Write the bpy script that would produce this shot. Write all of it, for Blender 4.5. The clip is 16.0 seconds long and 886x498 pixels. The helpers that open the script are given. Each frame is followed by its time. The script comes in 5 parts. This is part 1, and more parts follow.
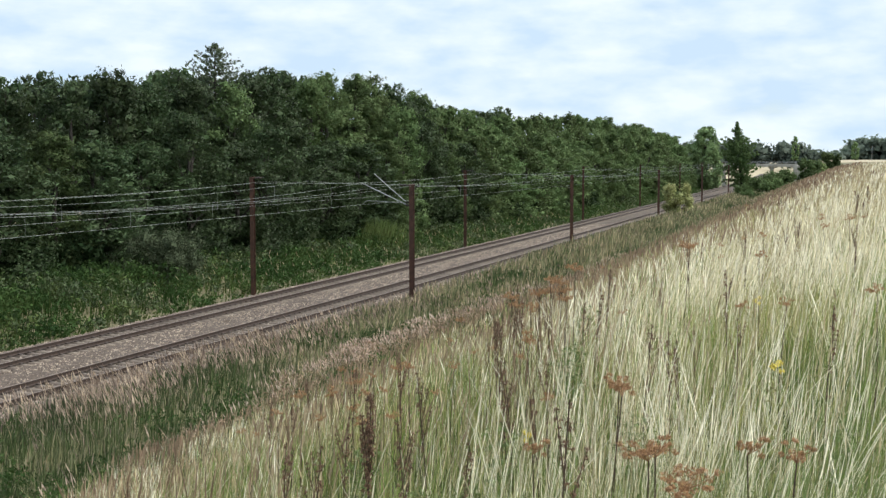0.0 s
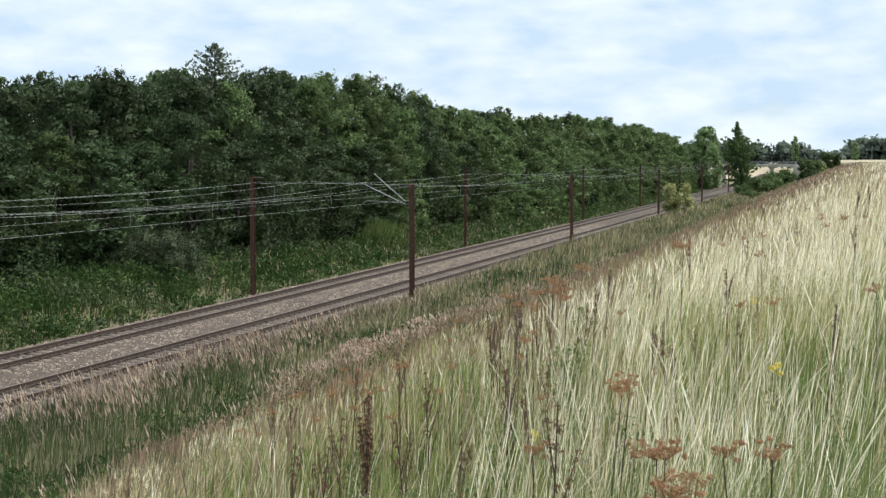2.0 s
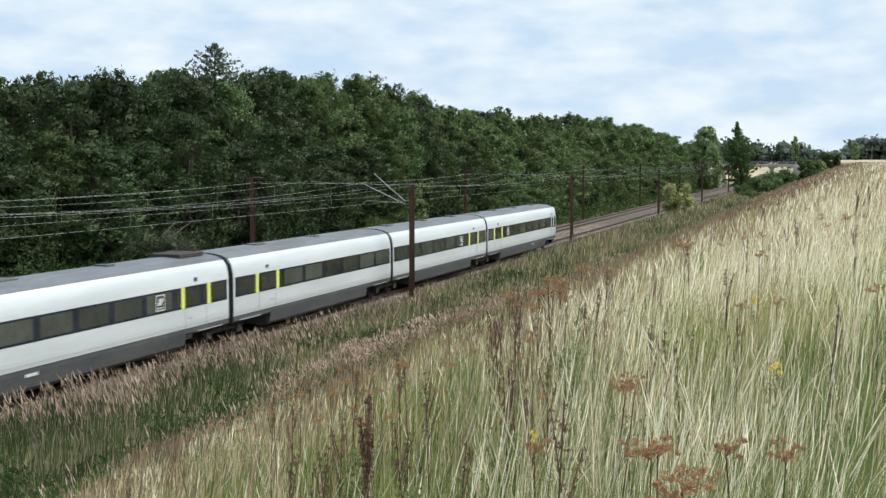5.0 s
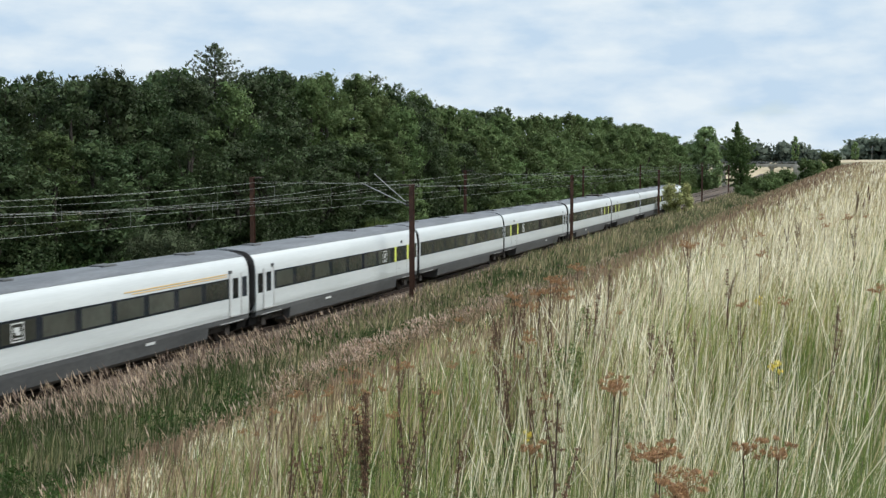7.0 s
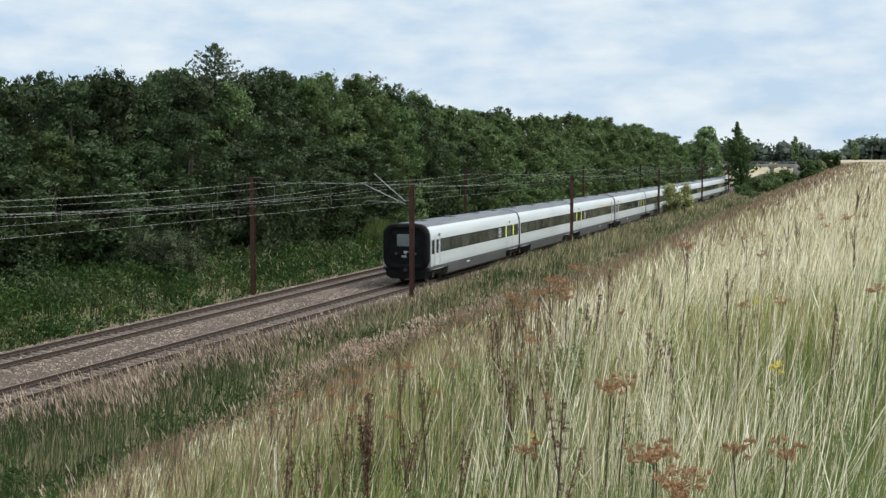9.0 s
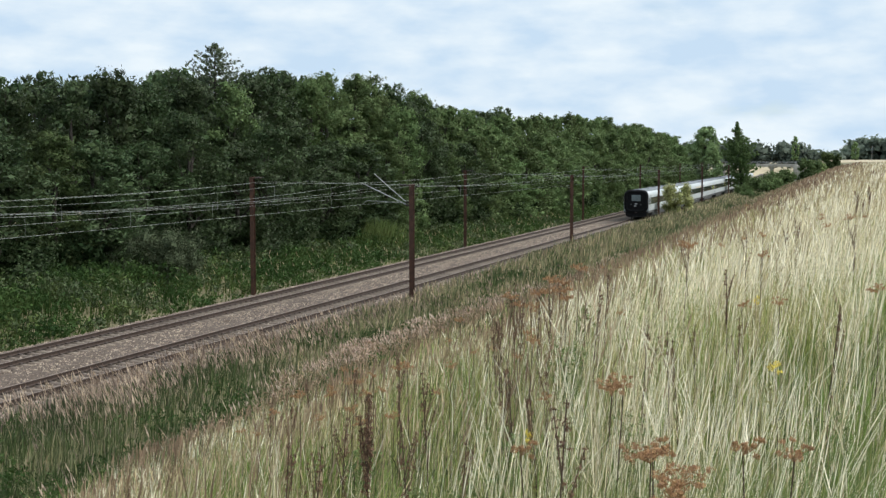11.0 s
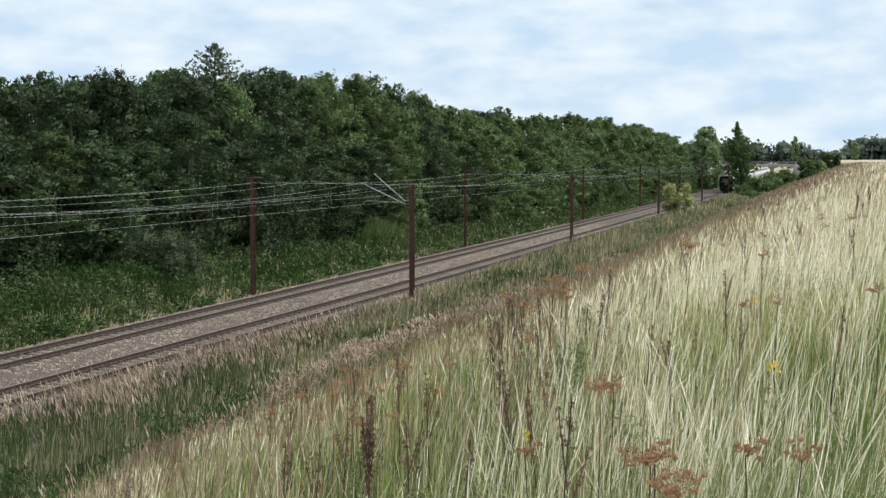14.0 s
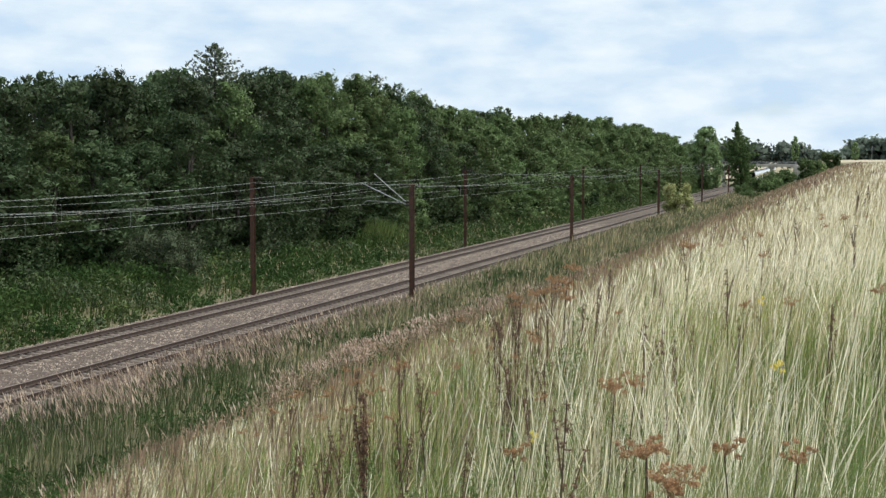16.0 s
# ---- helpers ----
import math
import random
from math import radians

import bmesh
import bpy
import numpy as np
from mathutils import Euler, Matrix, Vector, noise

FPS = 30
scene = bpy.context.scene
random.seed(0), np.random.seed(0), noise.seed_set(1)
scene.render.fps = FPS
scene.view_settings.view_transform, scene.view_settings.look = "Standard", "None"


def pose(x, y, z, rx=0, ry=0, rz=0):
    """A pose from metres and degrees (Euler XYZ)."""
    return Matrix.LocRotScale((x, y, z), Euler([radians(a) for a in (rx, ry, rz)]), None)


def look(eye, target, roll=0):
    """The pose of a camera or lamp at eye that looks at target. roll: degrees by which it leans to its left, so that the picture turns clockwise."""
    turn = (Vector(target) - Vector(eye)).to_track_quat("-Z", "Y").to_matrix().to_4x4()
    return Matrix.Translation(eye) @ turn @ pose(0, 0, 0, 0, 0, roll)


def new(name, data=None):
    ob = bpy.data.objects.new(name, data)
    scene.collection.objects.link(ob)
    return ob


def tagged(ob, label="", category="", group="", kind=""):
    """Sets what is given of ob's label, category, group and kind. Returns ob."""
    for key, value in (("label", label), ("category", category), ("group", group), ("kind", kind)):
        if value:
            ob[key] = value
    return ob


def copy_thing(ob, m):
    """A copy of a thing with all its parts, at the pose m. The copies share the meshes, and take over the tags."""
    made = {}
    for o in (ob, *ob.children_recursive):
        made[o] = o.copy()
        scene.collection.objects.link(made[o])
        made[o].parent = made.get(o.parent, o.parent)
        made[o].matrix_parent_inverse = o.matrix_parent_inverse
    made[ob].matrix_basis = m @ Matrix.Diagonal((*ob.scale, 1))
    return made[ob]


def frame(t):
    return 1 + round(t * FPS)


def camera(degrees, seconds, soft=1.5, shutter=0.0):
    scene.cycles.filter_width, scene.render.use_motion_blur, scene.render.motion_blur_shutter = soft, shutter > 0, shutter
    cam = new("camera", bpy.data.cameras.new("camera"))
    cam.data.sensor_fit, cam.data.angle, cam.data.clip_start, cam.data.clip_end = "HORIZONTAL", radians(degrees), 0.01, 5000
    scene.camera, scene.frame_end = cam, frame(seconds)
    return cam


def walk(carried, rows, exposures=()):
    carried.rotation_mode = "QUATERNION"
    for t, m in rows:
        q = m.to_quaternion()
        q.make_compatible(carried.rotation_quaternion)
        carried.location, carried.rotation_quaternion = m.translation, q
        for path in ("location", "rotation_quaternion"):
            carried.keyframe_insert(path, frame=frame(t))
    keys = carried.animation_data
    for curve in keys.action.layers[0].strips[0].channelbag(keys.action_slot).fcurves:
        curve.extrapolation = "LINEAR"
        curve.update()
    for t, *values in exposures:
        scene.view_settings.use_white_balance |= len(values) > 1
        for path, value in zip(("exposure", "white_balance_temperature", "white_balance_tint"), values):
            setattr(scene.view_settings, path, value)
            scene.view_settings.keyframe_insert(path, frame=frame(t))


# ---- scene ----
# ---- the place's line: a double track in a shallow cutting, camera on the bank ----
DIST, HEAD0, BEND, GAP = 26.064, 0.340153, -9.1e-5, 4.774   # near track: distance, heading, bend; track spacing
EYE = 7.613                                                # eye above rail top
cam = camera(40.56, 16.0, soft=1.4, shutter=0.12)
walk(cam, [(0.0, pose(0, 0, EYE, 90 - 4.345, 0, 0)), (16.0, pose(0, 0, EYE, 90 - 4.345, 0, 0))],
     exposures=[(0.0, 0.14), (3.0, 0.10), (4.0, 0.08), (6.5, -0.05), (8.4, -0.12), (9.2, -0.07), (11.5, 0.02), (16.0, 0.04)])

# ---- world, sun ----
SUN_AZ, SUN_EL = radians(82), radians(50)                 # clockwise from +Y, above the horizon
world = bpy.data.worlds.new("sky")
scene.world = world
world.use_nodes = True


def build_sky():
    nt = world.node_tree
    nt.nodes.clear()
    N = nt.nodes.new
    L = nt.links.new
    out, bg = N("ShaderNodeOutputWorld"), N("ShaderNodeBackground")
    sky = N("ShaderNodeTexSky")
    sky.sky_type, sky.sun_disc = "NISHITA", False
    sky.sun_elevation, sky.sun_rotation = SUN_EL, SUN_AZ
    sky.air_density, sky.dust_density, sky.ozone_density = 1.0, 0.4, 3.0
    sc = N("ShaderNodeVectorMath")
    sc.operation = "SCALE"
    sc.inputs["Scale"].default_value = 0.13
    L(sky.outputs[0], sc.inputs[0])
    tc, mp = N("ShaderNodeTexCoord"), N("ShaderNodeMapping")
    mp.inputs["Scale"].default_value = (6.0, 6.0, 16.0)
    mp.inputs["Location"].default_value = (1.7, 0.4, 2.3)
    L(tc.outputs["Generated"], mp.inputs[0])
    n1 = N("ShaderNodeTexNoise")
    n1.inputs["Scale"].default_value, n1.inputs["Detail"].default_value, n1.inputs["Roughness"].default_value = 1.25, 7, 0.55
    L(mp.outputs[0], n1.inputs["Vector"])
    r1 = N("ShaderNodeValToRGB")
    r1.color_ramp.elements[0].position, r1.color_ramp.elements[1].position = 0.02, 0.36
    L(n1.outputs[0], r1.inputs[0])
    n2 = N("ShaderNodeTexNoise")
    n2.inputs["Scale"].default_value, n2.inputs["Detail"].default_value = 2.2, 8
    L(mp.outputs[0], n2.inputs["Vector"])
    r2 = N("ShaderNodeValToRGB")
    r2.color_ramp.elements[0].position, r2.color_ramp.elements[1].position = 0.36, 0.64
    r2.color_ramp.elements[0].color = (0.61, 0.78, 0.96, 1)
    r2.color_ramp.elements[1].color = (0.87, 0.97, 1.04, 1)
    L(n2.outputs[0], r2.inputs[0])
    mix = N("ShaderNodeMix")
    mix.data_type = "RGBA"
    L(r1.outputs[0], mix.inputs[0])
    L(sc.outputs[0], mix.inputs[6])
    L(r2.outputs[0], mix.inputs[7])
    L(mix.outputs[2], bg.inputs[0])
    bg.inputs[1].default_value = 0.95
    L(bg.outputs[0], out.inputs[0])


build_sky()
sun_data = bpy.data.lights.new("sun", "SUN")
sun_data.energy, sun_data.angle, sun_data.color = 4.3, radians(38), (1.0, 0.985, 0.92)
sun = new("sun", sun_data)
sun.matrix_world = look((0, 0, 60), (-math.sin(SUN_AZ) * math.cos(SUN_EL), -math.cos(SUN_AZ) * math.cos(SUN_EL), 60 - math.sin(SUN_EL)))

# ---- materials ----


def material(name, low, high, scale=6.0, rough=0.8, metal=0.0, bump=0.0, bump_scale=40.0, island=0.0, per_object=0.0, through_light=0.0, stretch=(1, 1, 1), fine=0.35, gloss=0.5):
    """Two-scale noise between two colours; island / per_object: spread of value by piece; through_light: leaf translucency."""
    m = bpy.data.materials.new(name)
    m.use_nodes = True
    nt = m.node_tree
    N, L = nt.nodes.new, nt.links.new
    b = nt.nodes["Principled BSDF"]
    b.inputs["Roughness"].default_value, b.inputs["Metallic"].default_value = rough, metal
    b.inputs["Specular IOR Level"].default_value = gloss
    tc, mp = N("ShaderNodeTexCoord"), N("ShaderNodeMapping")
    mp.inputs["Scale"].default_value = stretch
    L(tc.outputs["Object"], mp.inputs[0])
    a, c = N("ShaderNodeTexNoise"), N("ShaderNodeTexNoise")
    a.inputs["Scale"].default_value, a.inputs["Detail"].default_value = scale, 4
    c.inputs["Scale"].default_value, c.inputs["Detail"].default_value = scale * 9, 3
    L(mp.outputs[0], a.inputs["Vector"])
    L(mp.outputs[0], c.inputs["Vector"])
    mixf = N("ShaderNodeMix")
    mixf.inputs[0].default_value = fine
    L(a.outputs[0], mixf.inputs[2])
    L(c.outputs[0], mixf.inputs[3])
    ramp = N("ShaderNodeValToRGB")
    ramp.color_ramp.elements[0].position, ramp.color_ramp.elements[1].position = 0.36, 0.64
    ramp.color_ramp.elements[0].color, ramp.color_ramp.elements[1].color = (*low, 1), (*high, 1)
    L(mixf.outputs[0], ramp.inputs[0])
    colour = ramp.outputs[0]

    def spread(socket, amount, colour):
        mr = N("ShaderNodeMapRange")
        mr.inputs["To Min"].default_value, mr.inputs["To Max"].default_value = 1 - amount, 1 + amount
        L(socket, mr.inputs[0])
        hs = N("ShaderNodeHueSaturation")
        L(mr.outputs[0], hs.inputs["Value"])
        mh = N("ShaderNodeMapRange")
        mh.inputs["To Min"].default_value, mh.inputs["To Max"].default_value = 0.5 - amount * 0.03, 0.5 + amount * 0.03
        L(socket, mh.inputs[0])
        L(mh.outputs[0], hs.inputs["Hue"])
        L(colour, hs.inputs["Color"])
        return hs.outputs[0]
    if island:
        g = N("ShaderNodeNewGeometry")
        colour = spread(g.outputs["Random Per Island"], island, colour)
    if per_object:
        o = N("ShaderNodeObjectInfo")
        colour = spread(o.outputs["Random"], per_object, colour)
    L(colour, b.inputs["Base Color"])
    if bump:
        n = N("ShaderNodeTexNoise")
        n.inputs["Scale"].default_value, n.inputs["Detail"].default_value = bump_scale, 4
        L(mp.outputs[0], n.inputs["Vector"])
        bp = N("ShaderNodeBump")
        bp.inputs["Strength"].default_value, bp.inputs["Distance"].default_value = bump, 0.02
        L(n.outputs[0], bp.inputs["Height"])
        L(bp.outputs[0], b.inputs["Normal"])
    if through_light:
        tr = N("ShaderNodeBsdfTranslucent")
        L(colour, tr.inputs[0])
        ms = N("ShaderNodeMixShader")
        ms.inputs[0].default_value = through_light
        L(b.outputs[0], ms.inputs[1])
        L(tr.outputs[0], ms.inputs[2])
        L(ms.outputs[0], nt.nodes["Material Output"].inputs[0])
    return m


def glass_dark(name, colour, rough=0.06):
    m = material(name, colour, tuple(c * 1.6 for c in colour), 0.6, rough, per_object=0.55)
    return m


M_GROUND = material("soil_and_thatch", (0.10, 0.085, 0.045), (0.20, 0.18, 0.09), 0.5, 0.95, bump=0.5, bump_scale=6)
M_BALLAST = material("ballast_stone", (0.026, 0.018, 0.013), (0.150, 0.110, 0.084), 14, 0.95, bump=1.0, bump_scale=22, fine=0.7)
M_STONE = material("loose_ballast", (0.10, 0.074, 0.057), (0.33, 0.258, 0.21), 3, 0.9, island=0.7)
M_RAIL = material("rail_rust", (0.024, 0.014, 0.010), (0.058, 0.034, 0.024), 8, 0.7, bump=0.2)
M_RAILTOP = material("rail_worn_head", (0.115, 0.085, 0.070), (0.20, 0.155, 0.13), 5, 0.45, metal=0.4)
M_SLEEPER = material("concrete_sleeper", (0.105, 0.081, 0.064), (0.195, 0.155, 0.125), 5, 0.9, bump=0.3, per_object=0.22)
M_CLIP = material("rail_clip", (0.035, 0.025, 0.02), (0.07, 0.05, 0.04), 10, 0.7)
M_MAST = material("rust_brown_mast_steel", (0.048, 0.021, 0.013), (0.105, 0.044, 0.026), 3, 0.75, bump=0.15, per_object=0.1)
M_MASTFOOT = material("mast_concrete_foot", (0.20, 0.19, 0.17), (0.34, 0.32, 0.29), 4, 0.9, bump=0.3)
M_TUBE = material("galvanised_tube", (0.27, 0.28, 0.28), (0.44, 0.45, 0.45), 6, 0.5, metal=0.3)
M_WIRE = material("overhead_wire", (0.22, 0.24, 0.22), (0.36, 0.38, 0.36), 2, 0.5, metal=0.3)
M_INSUL = material("insulator_glaze", (0.03, 0.025, 0.02), (0.06, 0.05, 0.04), 6, 0.2)
M_BARK = material("bark", (0.022, 0.018, 0.014), (0.055, 0.046, 0.037), 4, 0.95, bump=0.6, bump_scale=14)
M_LEAF = material("deciduous_leaf", (0.034, 0.058, 0.024), (0.074, 0.106, 0.046), 0.35, 0.55, island=0.42, per_object=0.30, through_light=0.34, gloss=0.15)
M_LEAF_Y = material("light_green_leaf", (0.092, 0.145, 0.036), (0.18, 0.225, 0.068), 0.4, 0.65, island=0.4, per_object=0.2, through_light=0.3)
# mid green lightened with distance haze; lighter near trees and scrub use it too
M_LEAF_B = material("mid_green_hazed_leaf", (0.072, 0.114, 0.040), (0.132, 0.180, 0.074), 0.2, 0.65, island=0.28, per_object=0.32, through_light=0.36, gloss=0.1)
# leaf colour darkened to hold the shade at the foot of the wood
M_LEAF_D = material("shade_toned_shrub_leaf", (0.016, 0.032, 0.012), (0.036, 0.060, 0.022), 0.35, 0.7, island=0.3, per_object=0.3, through_light=0.25, gloss=0.1)
M_POPLAR = material("pale_poplar_leaf", (0.15, 0.23, 0.095), (0.24, 0.33, 0.15), 0.3, 0.65, island=0.2, through_light=0.3, gloss=0.1)
M_ELDER = material("yellowing_elder_leaf", (0.24, 0.27, 0.09), (0.40, 0.40, 0.17), 0.5, 0.7, island=0.35, through_light=0.25)
# greyed and lightened base colour stands in for the haze before the far wood
M_LEAF_FAR = material("haze_tinted_far_leaf", (0.105, 0.140, 0.105), (0.135, 0.175, 0.130), 0.05, 0.8, island=0.05, per_object=0.2, through_light=0.4)
M_NEEDLE = material("conifer_needle", (0.042, 0.064, 0.030), (0.092, 0.118, 0.056), 0.6, 0.6, island=0.4, per_object=0.15, through_light=0.12)
M_NETTLE = material("nettle_leaf", (0.024, 0.056, 0.016), (0.070, 0.116, 0.034), 0.3, 0.75, island=0.22, through_light=0.3, gloss=0.1)
M_REED = material("light_green_reed", (0.060, 0.095, 0.028), (0.130, 0.165, 0.056), 0.4, 0.75, island=0.35, through_light=0.3, gloss=0.1)
M_BLUEGRASS = material("blue_green_blade", (0.11, 0.16, 0.055), (0.22, 0.275, 0.11), 0.4, 0.7, island=0.35, through_light=0.3, gloss=0.2)
M_SCRUB = material("grey_green_scrub", (0.050, 0.066, 0.036), (0.094, 0.115, 0.066), 0.8, 0.75, island=0.35, through_light=0.25, gloss=0.1)
M_STRAW = material("bleached_straw", (0.56, 0.49, 0.31), (0.83, 0.765, 0.56), 0.5, 0.75, island=0.30, through_light=0.30, gloss=0.2)
M_PALE = material("sun_whitened_straw", (0.77, 0.72, 0.55), (0.93, 0.885, 0.73), 0.5, 0.75, island=0.15, through_light=0.30, gloss=0.2)
M_BUFF = material("weathered_buff_straw", (0.36, 0.30, 0.18), (0.54, 0.46, 0.30), 0.5, 0.75, island=0.35, through_light=0.3, gloss=0.2)
M_OLIVE = material("olive_verge_grass", (0.135, 0.145, 0.066), (0.30, 0.285, 0.155), 0.4, 0.7, island=0.4, through_light=0.25)
M_TAN = material("tan_seed_grass", (0.34, 0.26, 0.15), (0.58, 0.47, 0.31), 0.5, 0.8, island=0.35, through_light=0.25)
M_PINK = material("pinkish_plume_grass", (0.20, 0.145, 0.105), (0.52, 0.41, 0.325), 0.6, 0.85, island=0.55, through_light=0.25)
M_GRASS = material("green_grass_blade", (0.225, 0.232, 0.080), (0.42, 0.405, 0.165), 0.4, 0.65, island=0.4, through_light=0.35)
M_FRESH = material("fresh_green_blade", (0.105, 0.165, 0.036), (0.215, 0.285, 0.075), 0.4, 0.65, island=0.35, through_light=0.35, gloss=0.2)
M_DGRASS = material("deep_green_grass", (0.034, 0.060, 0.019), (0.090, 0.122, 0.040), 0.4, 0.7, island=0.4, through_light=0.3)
M_DOCK = material("rust_brown_seed_head", (0.10, 0.054, 0.034), (0.23, 0.128, 0.080), 3, 0.85, island=0.4)
M_UMBEL = material("orange_brown_umbel", (0.30, 0.170, 0.090), (0.48, 0.29, 0.165), 3, 0.85, island=0.35, through_light=0.2, gloss=0.1)
M_DARKSTEM = material("dark_dry_stem", (0.05, 0.03, 0.02), (0.12, 0.08, 0.05), 3, 0.85, island=0.3)
M_WHITE = material("white_train_paint", (0.465, 0.50, 0.515), (0.545, 0.58, 0.595), 1.2, 0.35, stretch=(1, 0.15, 2), per_object=0.02)
M_ROOF = material("grey_train_roof", (0.085, 0.093, 0.105), (0.16, 0.172, 0.19), 1.5, 0.6, stretch=(1, 0.2, 1))
M_SKIRT = material("dark_grey_skirt", (0.045, 0.048, 0.052), (0.085, 0.088, 0.092), 1.2, 0.6, stretch=(1, 0.3, 1))
M_GLASS = glass_dark("tinted_train_glass", (0.010, 0.014, 0.020))
M_PANE = glass_dark("window_pane_glass", (0.036, 0.039, 0.034), 0.03)
M_RUBBER = material("black_rubber", (0.005, 0.005, 0.006), (0.012, 0.012, 0.013), 3, 0.75, bump=0.1, gloss=0.15)
M_UNDER = material("dirty_running_gear", (0.02, 0.017, 0.015), (0.06, 0.05, 0.045), 6, 0.8, bump=0.3)
M_YELLOW = material("yellow_green_marking", (0.56, 0.64, 0.10), (0.66, 0.74, 0.16), 2, 0.5)
M_ORANGE = material("orange_stripe_paint", (0.62, 0.40, 0.12), (0.72, 0.50, 0.20), 3, 0.5)
M_YWEED = material("yellow_weed_flower", (0.62, 0.48, 0.06), (0.78, 0.64, 0.14), 4, 0.8, island=0.3)
M_GREYLINE = material("grey_seam", (0.30, 0.31, 0.32), (0.42, 0.43, 0.44), 4, 0.5)
M_LOGO = material("pale_grey_print", (0.45, 0.47, 0.48), (0.60, 0.62, 0.63), 4, 0.5)
M_FIELD = material("ripe_stubble_field", (0.30, 0.25, 0.16), (0.44, 0.37, 0.25), 0.06, 0.95, bump=0.3, bump_scale=3)
M_REDHERB = material("red_brown_herb", (0.235, 0.155, 0.10), (0.41, 0.29, 0.195), 0.8, 0.85, island=0.35, through_light=0.15)
M_ROSE = material("rose_buff_grass", (0.40, 0.295, 0.24), (0.66, 0.52, 0.44), 0.6, 0.85, island=0.25, through_light=0.2)
M_CONCRETE = material("bridge_concrete", (0.34, 0.32, 0.28), (0.50, 0.47, 0.42), 0.8, 0.9, bump=0.3, bump_scale=4)

# ---- geometry helpers ----


def trk(s, off=0.0):
    """Plan position and heading at s metres along the near track, off metres to its right."""
    th = HEAD0 + BEND * s
    x = -DIST * math.cos(HEAD0) + (math.cos(HEAD0) - math.cos(th)) / BEND
    y = DIST * math.sin(HEAD0) + (math.sin(th) - math.sin(HEAD0)) / BEND
    return x + off * math.cos(th), y - off * math.sin(th), th


def at_track(s, off=0.0, z=0.0, turn=0.0):
    x, y, th = trk(s, off)
    return pose(x, y, z, 0, 0, -math.degrees(th) + turn)


def trk_np(s, off):
    th = HEAD0 + BEND * s
    x = -DIST * math.cos(HEAD0) + (math.cos(HEAD0) - np.cos(th)) / BEND
    y = DIST * math.sin(HEAD0) + (np.sin(th) - math.sin(HEAD0)) / BEND
    return x + off * np.cos(th), y - off * np.sin(th)


def to_track_np(x, y):
    """Inverse of trk_np, by a few corrections."""
    s = x * math.sin(HEAD0) + y * math.cos(HEAD0)
    off = np.zeros_like(s)
    for _ in range(4):
        px, py = trk_np(s, off * 0)
        th = HEAD0 + BEND * s
        dx, dy = x - px, y - py
        s = s + dx * np.sin(th) + dy * np.cos(th)
        off = dx * np.cos(th) - dy * np.sin(th)
    return s, off


CUT_OFF = (-4000, -160, -70, -30, -18, -12, -9, 3.0, 5, 9, 11, 19.5, 21.3, 23.5, 26, 31, 60, 400, 4000)
CUT_Z = (6.0, 4.2, 1.2, 0.1, -0.3, -0.55, -0.8, -0.45, -0.15, 0.1, 0.35, 3.75, 4.6, 5.25, 5.9, 6.3, 6.5, 6.2, 6.0)
FAR_Z = (5.6, 5.2, 4.8, 3.8, 2.0, 0.2, -0.8, -0.45, -0.15, 0.6, 1.6, 4.2, 4.8, 5.4, 5.9, 6.2, 6.4, 6.0, 5.6)


def ground_z(s, off):
    a, b = np.interp(off, CUT_OFF, CUT_Z), np.interp(off, CUT_OFF, FAR_Z)
    t = np.clip((s - 330) / 90, 0, 1)
    t = t * t * (3 - 2 * t)
    bumps = 0.10 * np.sin(s * 0.31 + off * 0.7) * np.sin(off * 0.43 - s * 0.17) * np.clip((np.abs(off + 2.5) - 8) / 6, 0, 1)
    lip = 0.5 * np.clip((s - 62) / 38, 0, 1) * np.interp(off, (2.1, 3.4, 8, 13), (0, 1, 1, 0)) * (1 - t)
    return a * (1 - t) + b * t + bumps + lip


def mesh_of(name, verts, faces, mat, smooth=False):
    me = bpy.data.meshes.new(name)
    me.from_pydata([tuple(v) for v in verts], [], [tuple(f) for f in faces])
    me.materials.append(mat)
    if smooth:
        me.polygons.foreach_set("use_smooth", [True] * len(me.polygons))
    me.update()
    return me


def big_mesh(name, verts, tris, mats, slots=None, smooth=False, normals=None):
    """Fast triangle mesh from arrays."""
    me = bpy.data.meshes.new(name)
    n, k = len(verts), len(tris)
    me.vertices.add(n)
    me.vertices.foreach_set("co", np.ascontiguousarray(verts, np.float32).ravel())
    me.loops.add(k * 3)
    me.loops.foreach_set("vertex_index", np.ascontiguousarray(tris, np.int32).ravel())
    me.polygons.add(k)
    me.polygons.foreach_set("loop_start", np.arange(0, k * 3, 3, dtype=np.int32))
    me.polygons.foreach_set("loop_total", np.full(k, 3, np.int32))
    for m in mats:
        me.materials.append(m)
    if slots is not None:
        me.polygons.foreach_set("material_index", np.ascontiguousarray(slots, np.int32))
    if smooth:
        me.polygons.foreach_set("use_smooth", np.ones(k, bool))
    me.update(calc_edges=True)
    me.validate()
    if normals is not None:
        me.polygons.foreach_set("use_smooth", np.ones(k, bool))
        me.normals_split_custom_set_from_vertices(normals.tolist())
    return me


def part(name, bm, mat, parent, label="", bevel=0.0):
    """One mesh object under a thing (or under a part); bm is a bmesh or a mesh."""
    if isinstance(bm, bmesh.types.BMesh):
        me = bpy.data.meshes.new(name)
        bmesh.ops.recalc_face_normals(bm, faces=bm.faces)
        bm.to_mesh(me)
        bm.free()
        me.materials.append(mat)
    else:
        me = bm
    ob = new(name, me)
    ob.parent = parent
    if label:
        ob["label"] = label
    return ob


